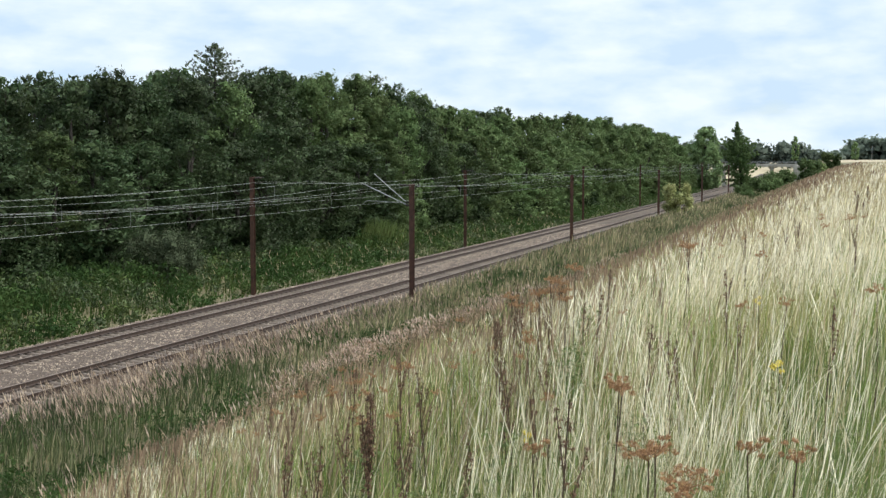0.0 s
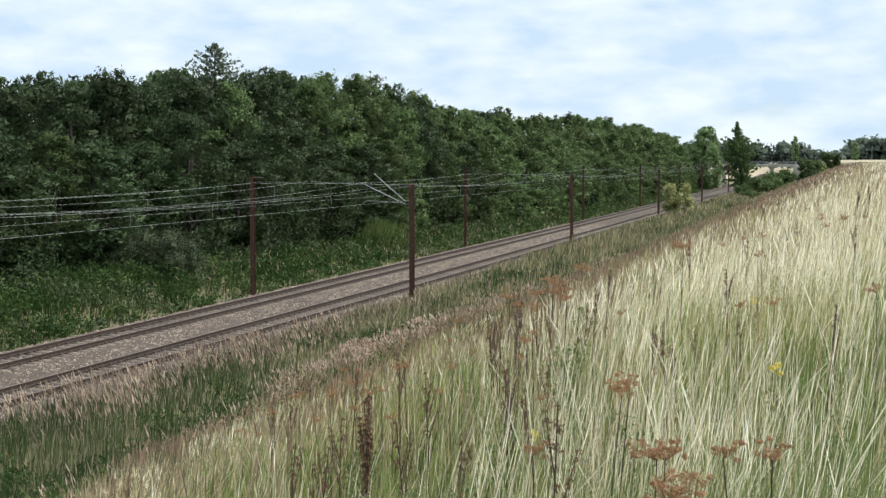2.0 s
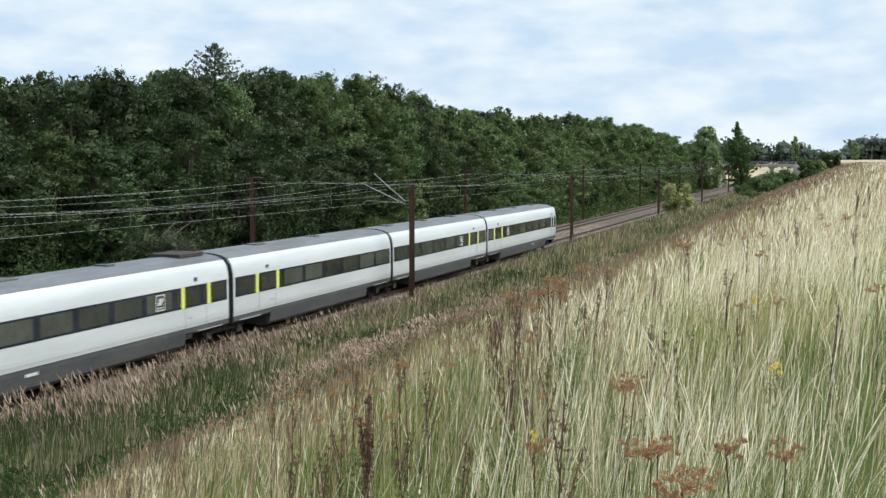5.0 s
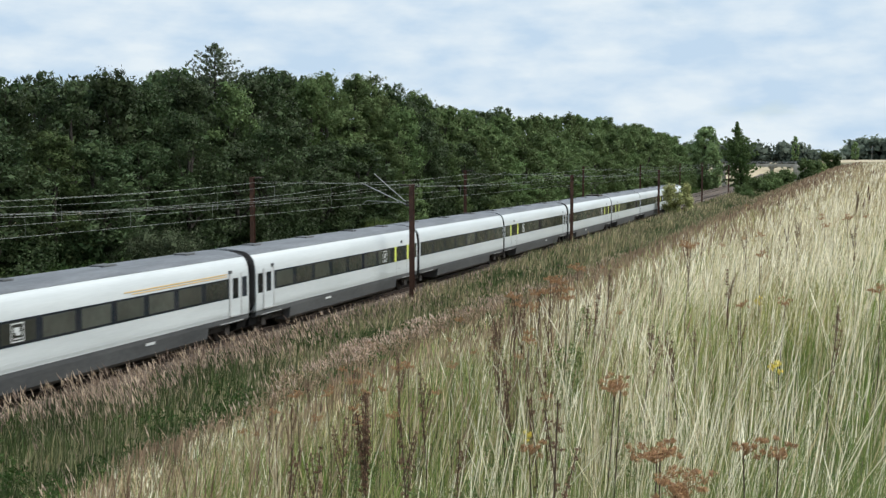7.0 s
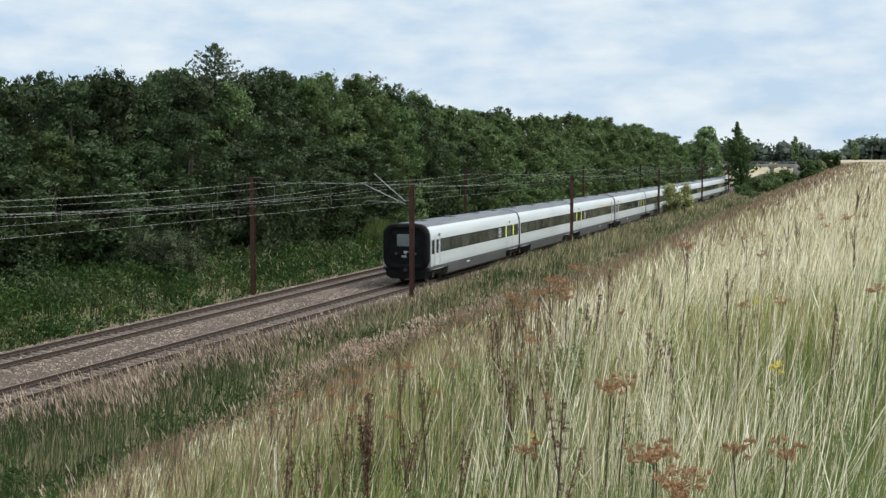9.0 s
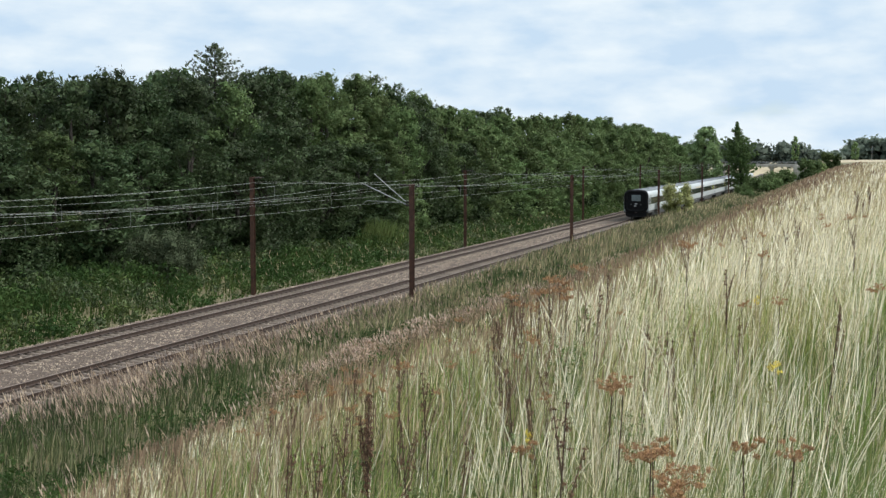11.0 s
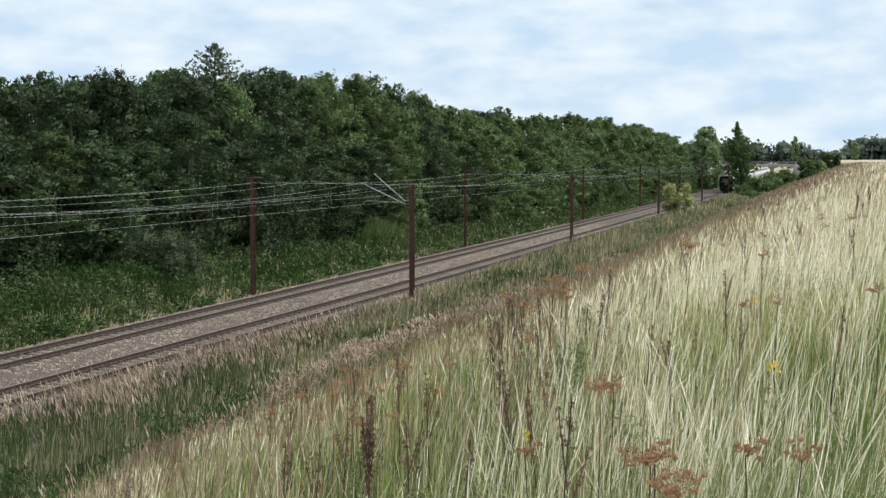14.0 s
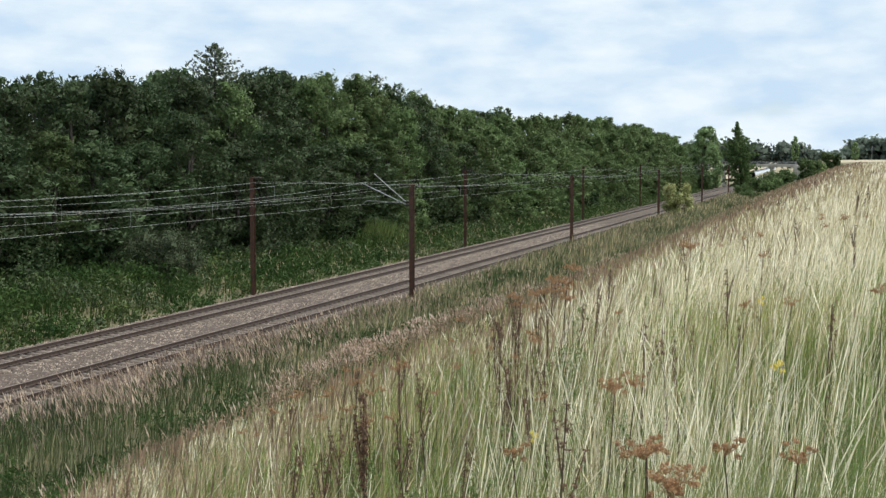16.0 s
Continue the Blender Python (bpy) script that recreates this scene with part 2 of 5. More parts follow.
def box(x0, x1, y0, y1, z0, z1, bevel=0.0, bm=None):
    own = bm is None
    bm = bm or bmesh.new()
    v = [bm.verts.new((x, y, z)) for x in (x0, x1) for y in (y0, y1) for z in (z0, z1)]
    fs = [bm.faces.new([v[i] for i in f]) for f in ((0, 1, 3, 2), (4, 6, 7, 5), (0, 4, 5, 1), (2, 3, 7, 6), (0, 2, 6, 4), (1, 5, 7, 3))]
    if bevel and own:
        bmesh.ops.bevel(bm, geom=list(bm.edges), offset=bevel, segments=2, affect="EDGES", profile=0.5)
    return bm


def tube(points, radius, sides=8, bm=None, tip=1.0):
    """A round bar through points, tapering to tip * radius."""
    bm = bm or bmesh.new()
    pts = [Vector(p) for p in points]
    rings = []
    for i, p in enumerate(pts):
        d = (pts[min(i + 1, len(pts) - 1)] - pts[max(i - 1, 0)]).normalized()
        a = d.cross(Vector((0, 0, 1)) if abs(d.z) < 0.9 else Vector((1, 0, 0))).normalized()
        b = d.cross(a)
        r = radius * (1 + (tip - 1) * i / max(1, len(pts) - 1))
        rings.append([bm.verts.new(p + r * (math.cos(t) * a + math.sin(t) * b)) for t in (2 * math.pi * k / sides for k in range(sides))])
    for r0, r1 in zip(rings, rings[1:]):
        for k in range(sides):
            bm.faces.new((r0[k], r0[(k + 1) % sides], r1[(k + 1) % sides], r1[k]))
    bm.faces.new(rings[0][::-1])
    bm.faces.new(rings[-1])
    return bm


def loft(section, y0, y1, ends=True, bm=None):
    """A closed outline in x,z drawn out along y."""
    bm = bm or bmesh.new()
    a = [bm.verts.new((x, y0, z)) for x, z in section]
    b = [bm.verts.new((x, y1, z)) for x, z in section]
    n = len(section)
    for i in range(n):
        bm.faces.new((a[i], a[(i + 1) % n], b[(i + 1) % n], b[i]))
    if ends:
        bm.faces.new(a[::-1])
        bm.faces.new(b)
    return bm


def smooth_loft(section, y0, y1):
    """A loft with smooth flanks and crisp flat ends."""
    bm = loft(section, y0, y1, ends=False)
    for f in bm.faces:
        f.smooth = abs(f.normal.y) < 0.5 and f.calc_area() > 0
    for y, order in ((y0, -1), (y1, 1)):
        bm.faces.new([bm.verts.new((x, y, z)) for x, z in section][::order])
    return bm


def thing(name, label, category, group="", kind=""):
    return tagged(new(name), label, category, group, kind)


# ---- ground: one sheet out to the horizon ----


def build_ground():
    offs = np.array(sorted(set([-4000, -2000, -1000, -500, -300, -160, -110, -70, -50, -40, -30, -24, -18, -15, -12, -9, 1.5, 3.0, 5, 7, 60, 80, 120, 200, 400, 800, 1600, 4000] + [9 + 1.0 * i for i in range(0, 26)] + [36, 40, 46, 52])), float)
    ss = np.concatenate([[-3000, -1200, -500, -250, -120, -60], np.arange(-40, 120, 2.0), np.arange(120, 460, 8.0), [480, 520, 580, 660, 780, 950, 1200, 1600, 2200, 3000, 4500]])
    S, O = np.meshgrid(ss, offs, indexing="ij")
    X, Y = trk_np(S, O)
    Z = ground_z(S, O)
    v = np.stack([X, Y, Z], -1).reshape(-1, 3)
    n, m = S.shape
    i = (np.arange(n - 1)[:, None] * m + np.arange(m - 1)).ravel()
    t = np.concatenate([np.stack([i, i + 1, i + m + 1], 1), np.stack([i, i + m + 1, i + m], 1)])
    t = t[:, ::-1]
    far = ((S > 425) | (O > 34) | (O < -45)).ravel()[t].all(1).astype(int)
    ob = new("ground", big_mesh("ground", v, t, [M_GROUND, M_FIELD], far, smooth=True))
    tagged(ob, "dry thatchy soil of a railway cutting and fields", "ground", kind="structure")


build_ground()

# ---- railway: ballast bed, rails, sleepers ----
S_FROM, S_TO = 14.0, 420.0


def along(section, s0, s1, step, off, mat_name, mat, tops=()):
    """An outline in (off, z) drawn along the line from s0 to s1."""
    ss = np.arange(s0, s1 + 0.01, step)
    n = len(section)
    v = []
    for s in ss:
        for o, z in section:
            x, y, _ = trk(s, off + o)
            v.append((x, y, z))
    f = []
    for i in range(len(ss) - 1):
        for k in range(n):
            k2 = (k + 1) % n
            f.append((i * n + k, i * n + k2, (i + 1) * n + k2, (i + 1) * n + k))
    return mesh_of(mat_name, v, f, mat)


def build_ballast():
    offs = np.array([-8.3, -7.6, -7.0, -6.6, -6.0, -5.4, -4.774, -4.1, -3.5, -3.0, -2.4, -1.8, -1.2, -0.6, 0, 0.6, 1.2, 1.7, 1.95, 2.3, 2.7])
    prof = np.array([-0.85, -0.55, -0.30, -0.25, -0.235, -0.258, -0.258, -0.258, -0.235, -0.235, -0.25, -0.24, -0.235, -0.258, -0.258, -0.258, -0.235, -0.25, -0.32, -0.50, -0.75])
    fo = np.linspace(-8.3, 2.7, 39)
    ss = np.concatenate([np.arange(S_FROM, 130, 0.35), np.arange(130, 250, 1.2), np.arange(250, S_TO + 200, 5)])
    S, O = np.meshgrid(ss, fo, indexing="ij")
    rng = np.random.default_rng(3)
    Z = np.interp(O, offs, prof) + rng.normal(0, 0.022, S.shape)
    S2, O2 = S + rng.uniform(-0.08, 0.08, S.shape), O + rng.uniform(-0.07, 0.07, S.shape)
    X, Y = trk_np(S2, O2)
    v = np.stack([X, Y, Z], -1).reshape(-1, 3)
    n, m = S.shape
    i = (np.arange(n - 1)[:, None] * m + np.arange(m - 1)).ravel()
    t = np.concatenate([np.stack([i, i + m + 1, i + 1], 1), np.stack([i, i + m, i + m + 1], 1)])
    bed = new("ballast_bed", big_mesh("ballast_bed", v, t, [M_BALLAST]))
    tagged(bed, "grey-brown crushed stone ballast under two tracks", "ballast", kind="structure")
    # loose stones, nearest stretch
    k = 58000
    s = rng.uniform(25, 140, k)
    o = rng.uniform(-8.0, 2.2, k)
    z = np.interp(o, offs, prof)
    r = rng.uniform(0.026, 0.060, k)
    x, y = trk_np(s, o)
    base = np.array([(1, 0, 0), (-0.5, 0.87, 0), (-0.5, -0.87, 0), (0.1, 0.1, 1.0)])
    ang = rng.uniform(0, 6.28, k)
    ca, sa = np.cos(ang), np.sin(ang)
    P = base[None] * r[:, None, None] * rng.uniform(0.7, 1.3, (k, 4, 1))
    Q = np.stack([P[..., 0] * ca[:, None] - P[..., 1] * sa[:, None] + x[:, None], P[..., 0] * sa[:, None] + P[..., 1] * ca[:, None] + y[:, None], P[..., 2] + z[:, None] - 0.005], -1)
    tri = np.array([(0, 1, 3), (1, 2, 3), (2, 0, 3)])
    T = (np.arange(k)[:, None, None] * 4 + tri[None]).reshape(-1, 3)
    st = new("loose_ballast_stones", big_mesh("loose_ballast_stones", Q.reshape(-1, 3), T, [M_STONE]))
    tagged(st, "loose pale and brown ballast stones between the rails", "stones", kind="stuff")


def build_rails():
    foot = [(-0.07, -0.17), (0.07, -0.17), (0.07, -0.155), (0.015, -0.13), (0.012, -0.045), (0.036, -0.035), (0.036, -0.006), (-0.036, -0.006), (-0.036, -0.035), (-0.012, -0.045), (-0.015, -0.13), (-0.07, -0.155)]
    head = [(-0.034, -0.006), (0.034, -0.006), (0.030, 0.0), (-0.030, 0.0)]
    for off in (0.7525, -0.7525, -GAP + 0.7525, -GAP - 0.7525):
        t = thing("rail", "rust-brown steel running rail with a worn bright head", "rail", "rails of the double track", "structure")
        part("rail_web", along(foot, S_FROM, S_TO + 200, 3.0, off, "rail_web", M_RAIL), None, t)
        part("rail_head", along(head, S_FROM, S_TO + 200, 3.0, off, "rail_head", M_RAILTOP), None, t, "worn pale rail head")


def sleeper_arrays():
    b = bmesh.new()
    sec = [(-1.25, -0.21 - 0.05), (-1.25, -0.185), (-0.95, -0.172), (-0.5, -0.172), (-0.3, -0.2), (0.3, -0.2), (0.5, -0.172), (0.95, -0.172), (1.25, -0.185), (1.25, -0.26)]
    va = [b.verts.new((x, -0.092 if z > -0.25 else -0.13, z)) for x, z in sec]
    vb = [b.verts.new((x, 0.092 if z > -0.25 else 0.13, z)) for x, z in sec]
    for i in range(len(sec) - 1):
        b.faces.new((va[i], va[i + 1], vb[i + 1], vb[i]))
    b.faces.new(va[::-1])
    b.faces.new(vb)
    n0 = len(b.faces)
    for x in (-0.7525, 0.7525):
        for d in (-0.12, 0.12):
            box(x + d - 0.045, x + d + 0.045, -0.06, 0.06, -0.175, -0.125, bm=b)
    bmesh.ops.triangulate(b, faces=list(b.faces))
    b.verts.index_update()
    v = np.array([tuple(p.co) for p in b.verts])
    f = np.array([[p.index for p in q.verts] for q in b.faces])
    mid = v[f].mean(1)
    slot = ((np.abs(np.abs(mid[:, 0]) - 0.7525) < 0.18) & (mid[:, 2] > -0.1745)).astype(int)
    b.free()
    return v, f, slot


def build_sleepers():
    v, f, slot = sleeper_arrays()
    me = big_mesh("sleeper", v, f, [M_SLEEPER, M_CLIP], slot)
    bed = bpy.data.objects["ballast_bed"]
    for off in (0.0, -GAP):
        rest_v, rest_f, rest_m, c = [], [], [], 0
        i = 0
        while S_FROM + 0.6 * i < 300:
            s = S_FROM + 0.6 * i + (0.2 if off else 0.0)
            i += 1
            m = at_track(s, off)
            if 33 <= s < 123:
                ob = new("sleeper", me)
                ob.matrix_basis = m
                ob.parent = bed
            else:
                a = np.array(m)
                rest_v.append(v @ a[:3, :3].T + a[:3, 3])
                rest_f.append(f + c)
                rest_m.append(slot)
                c += len(v)
        ob = new("far_sleepers", big_mesh("far_sleepers", np.concatenate(rest_v), np.concatenate(rest_f), [M_SLEEPER, M_CLIP], np.concatenate(rest_m)))
        ob.parent = bed
        ob["kind"] = "stuff"


build_ballast()
build_rails()

# ---- catenary masts and wires ----
NEAR_MASTS = (20.5, 60.7, 99.2, 147.2, 193.5, 240.5, 290)
FAR_MASTS = (22.0, 63.8, 105.0, 156.4, 202.9, 256.0, 300.0, 365.0)


def build_mast(side, height, thick, arm_mat):
    """side: +1 for a mast to the right of its track (arm to the left), -1 the other way."""
    t = thing("catenary_mast", "rust-brown steel catenary mast with a tubular bracket arm", "mast", "catenary masts along the line")
    b = bmesh.new()
    w, d, f = 0.115, 0.115, 0.016
    box(-w, w, -d, -d + f, -0.9, height, bm=b)
    box(-w, w, d - f, d, -0.9, height, bm=b)
    box(-0.009, 0.009, -d + f, d - f, -0.9, height, bm=b)
    part("post", b, M_MAST, t)
    part("foot", box(-0.32, 0.32, -0.32, 0.32, -1.4, -0.62, 0.03), M_MASTFOOT, t, "concrete mast foundation")
    part("cap", box(-w - 0.02, w + 0.02, -d - 0.02, d + 0.02, height, height + 0.03), M_MAST, t)
    q = -side
    a = part("bracket_arm", tube([(q * 0.35, 0, 5.1), (q * 2.95, 0, 6.25)], 0.024 * thick), arm_mat, t, "slanting bracket tube")
    part("top_tie", tube([(q * 0.35, 0, 5.25), (q * 2.2, 0, 6.75)], 0.02 * thick), arm_mat, t, "slanting tie tube")
    part("registration_arm", tube([(q * 0.6, 0, 5.18), (q * 2.6, 0, 5.28), (q * 2.9, 0, 5.08)], 0.012), arm_mat, t)
    for z in (5.08, 5.24):
        bi = bmesh.new()
        tube([(q * 0.12, 0, z - 0.05), (q * 0.36, 0, z)], 0.03, bm=bi)
        for k in range(4):
            c = 0.17 + 0.05 * k
            tube([(q * c, 0, z - 0.04), (q * (c + 0.02), 0, z - 0.035)], 0.065, bm=bi)
        part("insulator", bi, M_INSUL, t, "dark ribbed insulator")
    bi = bmesh.new()
    tube([(q * 0.1, 0, height - 0.05), (q * 0.75, 0, height + 0.0)], 0.03, bm=bi)
    for k in range(5):
        c = 0.3 + 0.08 * k
        tube([(q * c, 0, height - 0.02), (q * (c + 0.03), 0, height - 0.02)], 0.07, bm=bi)
    part("top_insulator", bi, M_INSUL, t, "dark top insulator carrying a wire")
    return t


def build_masts():
    near = build_mast(1, 6.15, 1.0, M_TUBE)
    near.matrix_basis = at_track(NEAR_MASTS[0], 2.95)
    far = build_mast(-1, 6.45, 0.7, M_UNDER)
    slim = build_mast(1, 6.15, 0.6, M_UNDER)
    slim.matrix_basis = at_track(NEAR_MASTS[2], 2.95)
    far.matrix_basis = at_track(FAR_MASTS[0], -8.4)
    for s in NEAR_MASTS[1:2]:
        copy_thing(near, at_track(s, 2.95))
    for s in NEAR_MASTS[3:]:
        copy_thing(slim, at_track(s, 2.95))
    for s in FAR_MASTS[1:]:
        copy_thing(far, at_track(s, -8.4))


def wire(name, label, supports, off, z, sag, radius):
    """A wire hung from support to support."""
    pts = []
    for a, b in zip(supports, supports[1:]):
        for k in range(10):
            u = k / 10
            x, y, _ = trk(a + (b - a) * u, off)
            pts.append((x, y, z - sag * 4 * u * (1 - u)))
    x, y, _ = trk(supports[-1], off)
    pts.append((x, y, z))
    b = tube(pts, radius, 5)
    t = thing(name, label, "wire", "overhead wires")
    part("strand", b, M_WIRE, t)
    return pts


def build_wires():
    for off, sup, top in ((0.0, NEAR_MASTS, 2.95), (-GAP, FAR_MASTS, -8.4)):
        wire("contact_wire", "taut copper contact wire over the track", sup, off, 5.05, 0.03, 0.0055)
        sup = sup[:-1]
        wire("messenger_wire", "sagging messenger wire above the contact wire", sup, off, 6.25, 0.55, 0.0055)
        wire("return_wire", "return conductor slung along the mast tops", sup, top, 6.1, 0.30, 0.0052)
        wire("feeder_wire", "feeder wire slung beside the mast tops", sup, top + (-0.7 if top > 0 else 0.7), 6.2, 0.40, 0.005)
        t = thing("dropper_set", "thin dropper wires tying contact wire to messenger", "wire", "overhead wires")
        for a, b in zip(sup, sup[1:6]):
            for u in (0.15, 0.3, 0.45, 0.6, 0.75, 0.9):
                x, y, _ = trk(a + (b - a) * u, off)
                part("dropper", tube([(x, y, 5.05), (x, y, 6.25 - 0.55 * 4 * u * (1 - u))], 0.004, 4), M_WIRE, t)


build_masts()
build_wires()

# ---- the train: one electric four-car set leading two three-car sets ----
SIDE = [(1.545, 1.07), (1.55, 1.35), (1.55, 2.60), (1.53, 2.90), (1.46, 3.22), (1.38, 3.36), (1.27, 3.46)]
ROOF = [(1.27, 3.46), (0.97, 3.58), (0.55, 3.66), (0.0, 3.69)]
END_LEN, MID_LEN = 20.35, 17.90


def mirror(sec):
    return sec + [(-x, z) for x, z in reversed(sec) if x > 1e-6]


def side_plate(x, y0, y1, z0, z1, thick=0.012, bevel=0.0):
    """A plate on the car's flank at +-x."""
    return box(min(x, x + math.copysign(thick, x)), max(x, x + math.copysign(thick, x)), y0, y1, z0, z1, bevel)


def add_bogie(t, y, wheel_gap=2.5):
    b = bmesh.new()
    for sx in (-1, 1):
        box(sx * 1.05 - 0.09, sx * 1.05 + 0.09, y - 1.6, y + 1.6, 0.48, 0.66, bm=b)
        for dy in (-wheel_gap / 2, wheel_gap / 2):
            box(sx * 1.08 - 0.14, sx * 1.08 + 0.14, y + dy - 0.2, y + dy + 0.2, 0.3, 0.62, bm=b)
        tube([(sx * 1.0, y, 0.5), (sx * 1.0, y, 0.95)], 0.2, 10, bm=b)
    box(-1.0, 1.0, y - 0.3, y + 0.3, 0.5, 0.75, bm=b)
    bogie = part("bogie", b, M_UNDER, t, "dirty dark steel bogie")
    for dy in (-wheel_gap / 2, wheel_gap / 2):
        for sx in (-1, 1):
            w = bmesh.new()
            tube([(sx * 0.70, y + dy, 0.43), (sx * 0.83, y + dy, 0.43)], 0.43, 20, bm=w)
            tube([(sx * 0.83, y + dy, 0.43), (sx * 0.86, y + dy, 0.43)], 0.16, 12, bm=w)
            part("wheel", w, M_UNDER, bogie)


def add_door(t, y, sx, width=1.35):
    """A flush door with seams and a tall rounded window."""
    x = sx * 1.55
    d = part("door", side_plate(x, y - width / 2, y + width / 2, 1.12, 2.80, 0.014, 0.004), M_WHITE, t)
    for e in (-width / 2, width / 2):
        part("door_seam", side_plate(sx * 1.562, y + e - 0.05, y + e + 0.05, 1.10, 2.84, 0.012), M_GREYLINE, d, "grey door seal")
    part("door_sill", side_plate(sx * 1.562, y - width / 2, y + width / 2, 1.08, 1.13, 0.03), M_GREYLINE, d)
    part("door_window", side_plate(sx * 1.566, y - 0.23, y + 0.23, 1.82, 2.66, 0.008, 0.003), M_GLASS, d, "dark tall door window")


def car_shell(t, length, band0, band1, lo=0.0, hi=0.0):
    """Flanks, roof, skirt and window band of a car from y = 0 to length."""
    y0, y1 = 0.2 + lo, length - 0.2 - hi
    part("body", smooth_loft(mirror([(1.50, 1.0)] + SIDE + ROOF[1:]), y0, y1), M_WHITE, t)
    r = [(x + 0.012 * (x > 0.3), z + 0.012) for x, z in ROOF]
    lower = [(x - 0.03, z - 0.05) for x, z in ROOF]
    part("roof", loft(mirror(r) + [(-x, z) for x, z in lower if x > 0] + [(x, z) for x, z in reversed(lower)], y0, y1), M_ROOF, t, "light grey sooty roof")
    sk = [(1.30, 0.28), (1.47, 0.42), (1.535, 0.90), (1.535, 1.075)]
    for a, b in ((y0 + 3.3, y1 - 3.3),):
        part("skirt", loft(mirror(sk), a, b), M_SKIRT, t, "dark grey skirt over the underframe")
    for a, b in ((y0, y0 + 3.3), (y1 - 3.3, y1)):
        part("sole_bar", loft(mirror([(1.45, 0.78), (1.53, 0.86), (1.53, 1.075)]), a, b), M_SKIRT, t)
    for sx in (-1, 1):
        part("window_band", side_plate(sx * 1.552, band0, band1, 1.85, 2.67, 0.008), M_GLASS, t, "continuous dark tinted window band")
        n = max(2, int((band1 - band0) / 2.0))
        w = (band1 - band0) / n
        for k in range(n):
            part("window_pane", side_plate(sx * 1.5615, band0 + k * w + 0.17, band0 + (k + 1) * w - 0.17, 1.93, 2.60, 0.006, 0.002), M_PANE, t)
        for a in (y0 + 0.5, y1 - 2.4):
            part("step_edge", side_plate(sx * 1.53, a, a + 1.9, 0.84, 0.87, 0.015), M_GREYLINE, t)
        part("lower_seam", side_plate(sx * 1.545, y0, y1, 1.062, 1.085, 0.012), M_GREYLINE, t)
        for k in range(5):
            part("side_rib", side_plate(sx * 1.549, y0 + 0.25, y1 - 1.9, 1.21 + 0.13 * k, 1.225 + 0.13 * k, 0.005), M_WHITE, t)
    return y0, y1


def yellow_door(t, y):
    """A door set into the window band, flanked by yellow strips."""
    for sx in (-1, 1):
        for e in (-0.96, 0.96):
            part("yellow_strip", side_plate(sx * 1.5615, y + e - 0.13, y + e + 0.13, 1.85, 2.67, 0.010), M_YELLOW, t, "yellow-green door marking")
        for e in (-0.78, 0.78):
            part("door_seam", side_plate(sx * 1.55, y + e - 0.02, y + e + 0.02, 1.09, 1.84, 0.008), M_GREYLINE, t)
        part("door_handle", side_plate(sx * 1.55, y + 0.3, y + 0.55, 1.42, 1.47, 0.02), M_GREYLINE, t)
        part("door_lamp", side_plate(sx * 1.535, y - 0.1, y + 0.1, 2.84, 2.98, 0.03, 0.01), M_SKIRT, t, "small dark door lamp")


def logo(t, y):
    """A pale square outline round a wedge and a bar."""
    for sx in (-1, 1):
        for k, (y0, y1, z0, z1) in enumerate(((-0.3, 0.3, 1.96, 2.0), (-0.3, 0.3, 2.52, 2.56), (-0.3, -0.26, 2.0, 2.52), (0.26, 0.3, 2.0, 2.52), (-0.16, 0.10, 2.26, 2.42), (-0.08, 0.16, 2.17, 2.27), (-0.18, 0.18, 2.05, 2.09))):
            part("emblem_bar", side_plate(sx * 1.5685, y + y0, y + y1, z0, z1, 0.004), M_LOGO, t, "pale printed emblem shape" if k == 0 else "")


def roof_kit(t, ys):
    for y, w in ys:
        b = box(-0.30, 0.30, y - w * 0.7, y + w * 0.7, 3.66, 3.75, 0.02)
        part("roof_vent", b, M_SKIRT, t, "low dark roof vent")


def gangway(t, y):
    """Black folded gangway at an articulation."""
    sec = [(1.40, 0.75), (1.46, 1.1), (1.46, 2.65), (1.38, 3.15), (1.14, 3.42), (0.55, 3.58), (0, 3.61)]
    b = bmesh.new()
    for k in range(4):
        c = y - 0.2 + 0.1 * k
        loft(mirror([(x * (1.045 if k % 2 else 1.03), z + 0.03) for x, z in sec]), c, c + 0.1, bm=b)
    part("gangway", b, M_RUBBER, t, "black rubber gangway bellows")


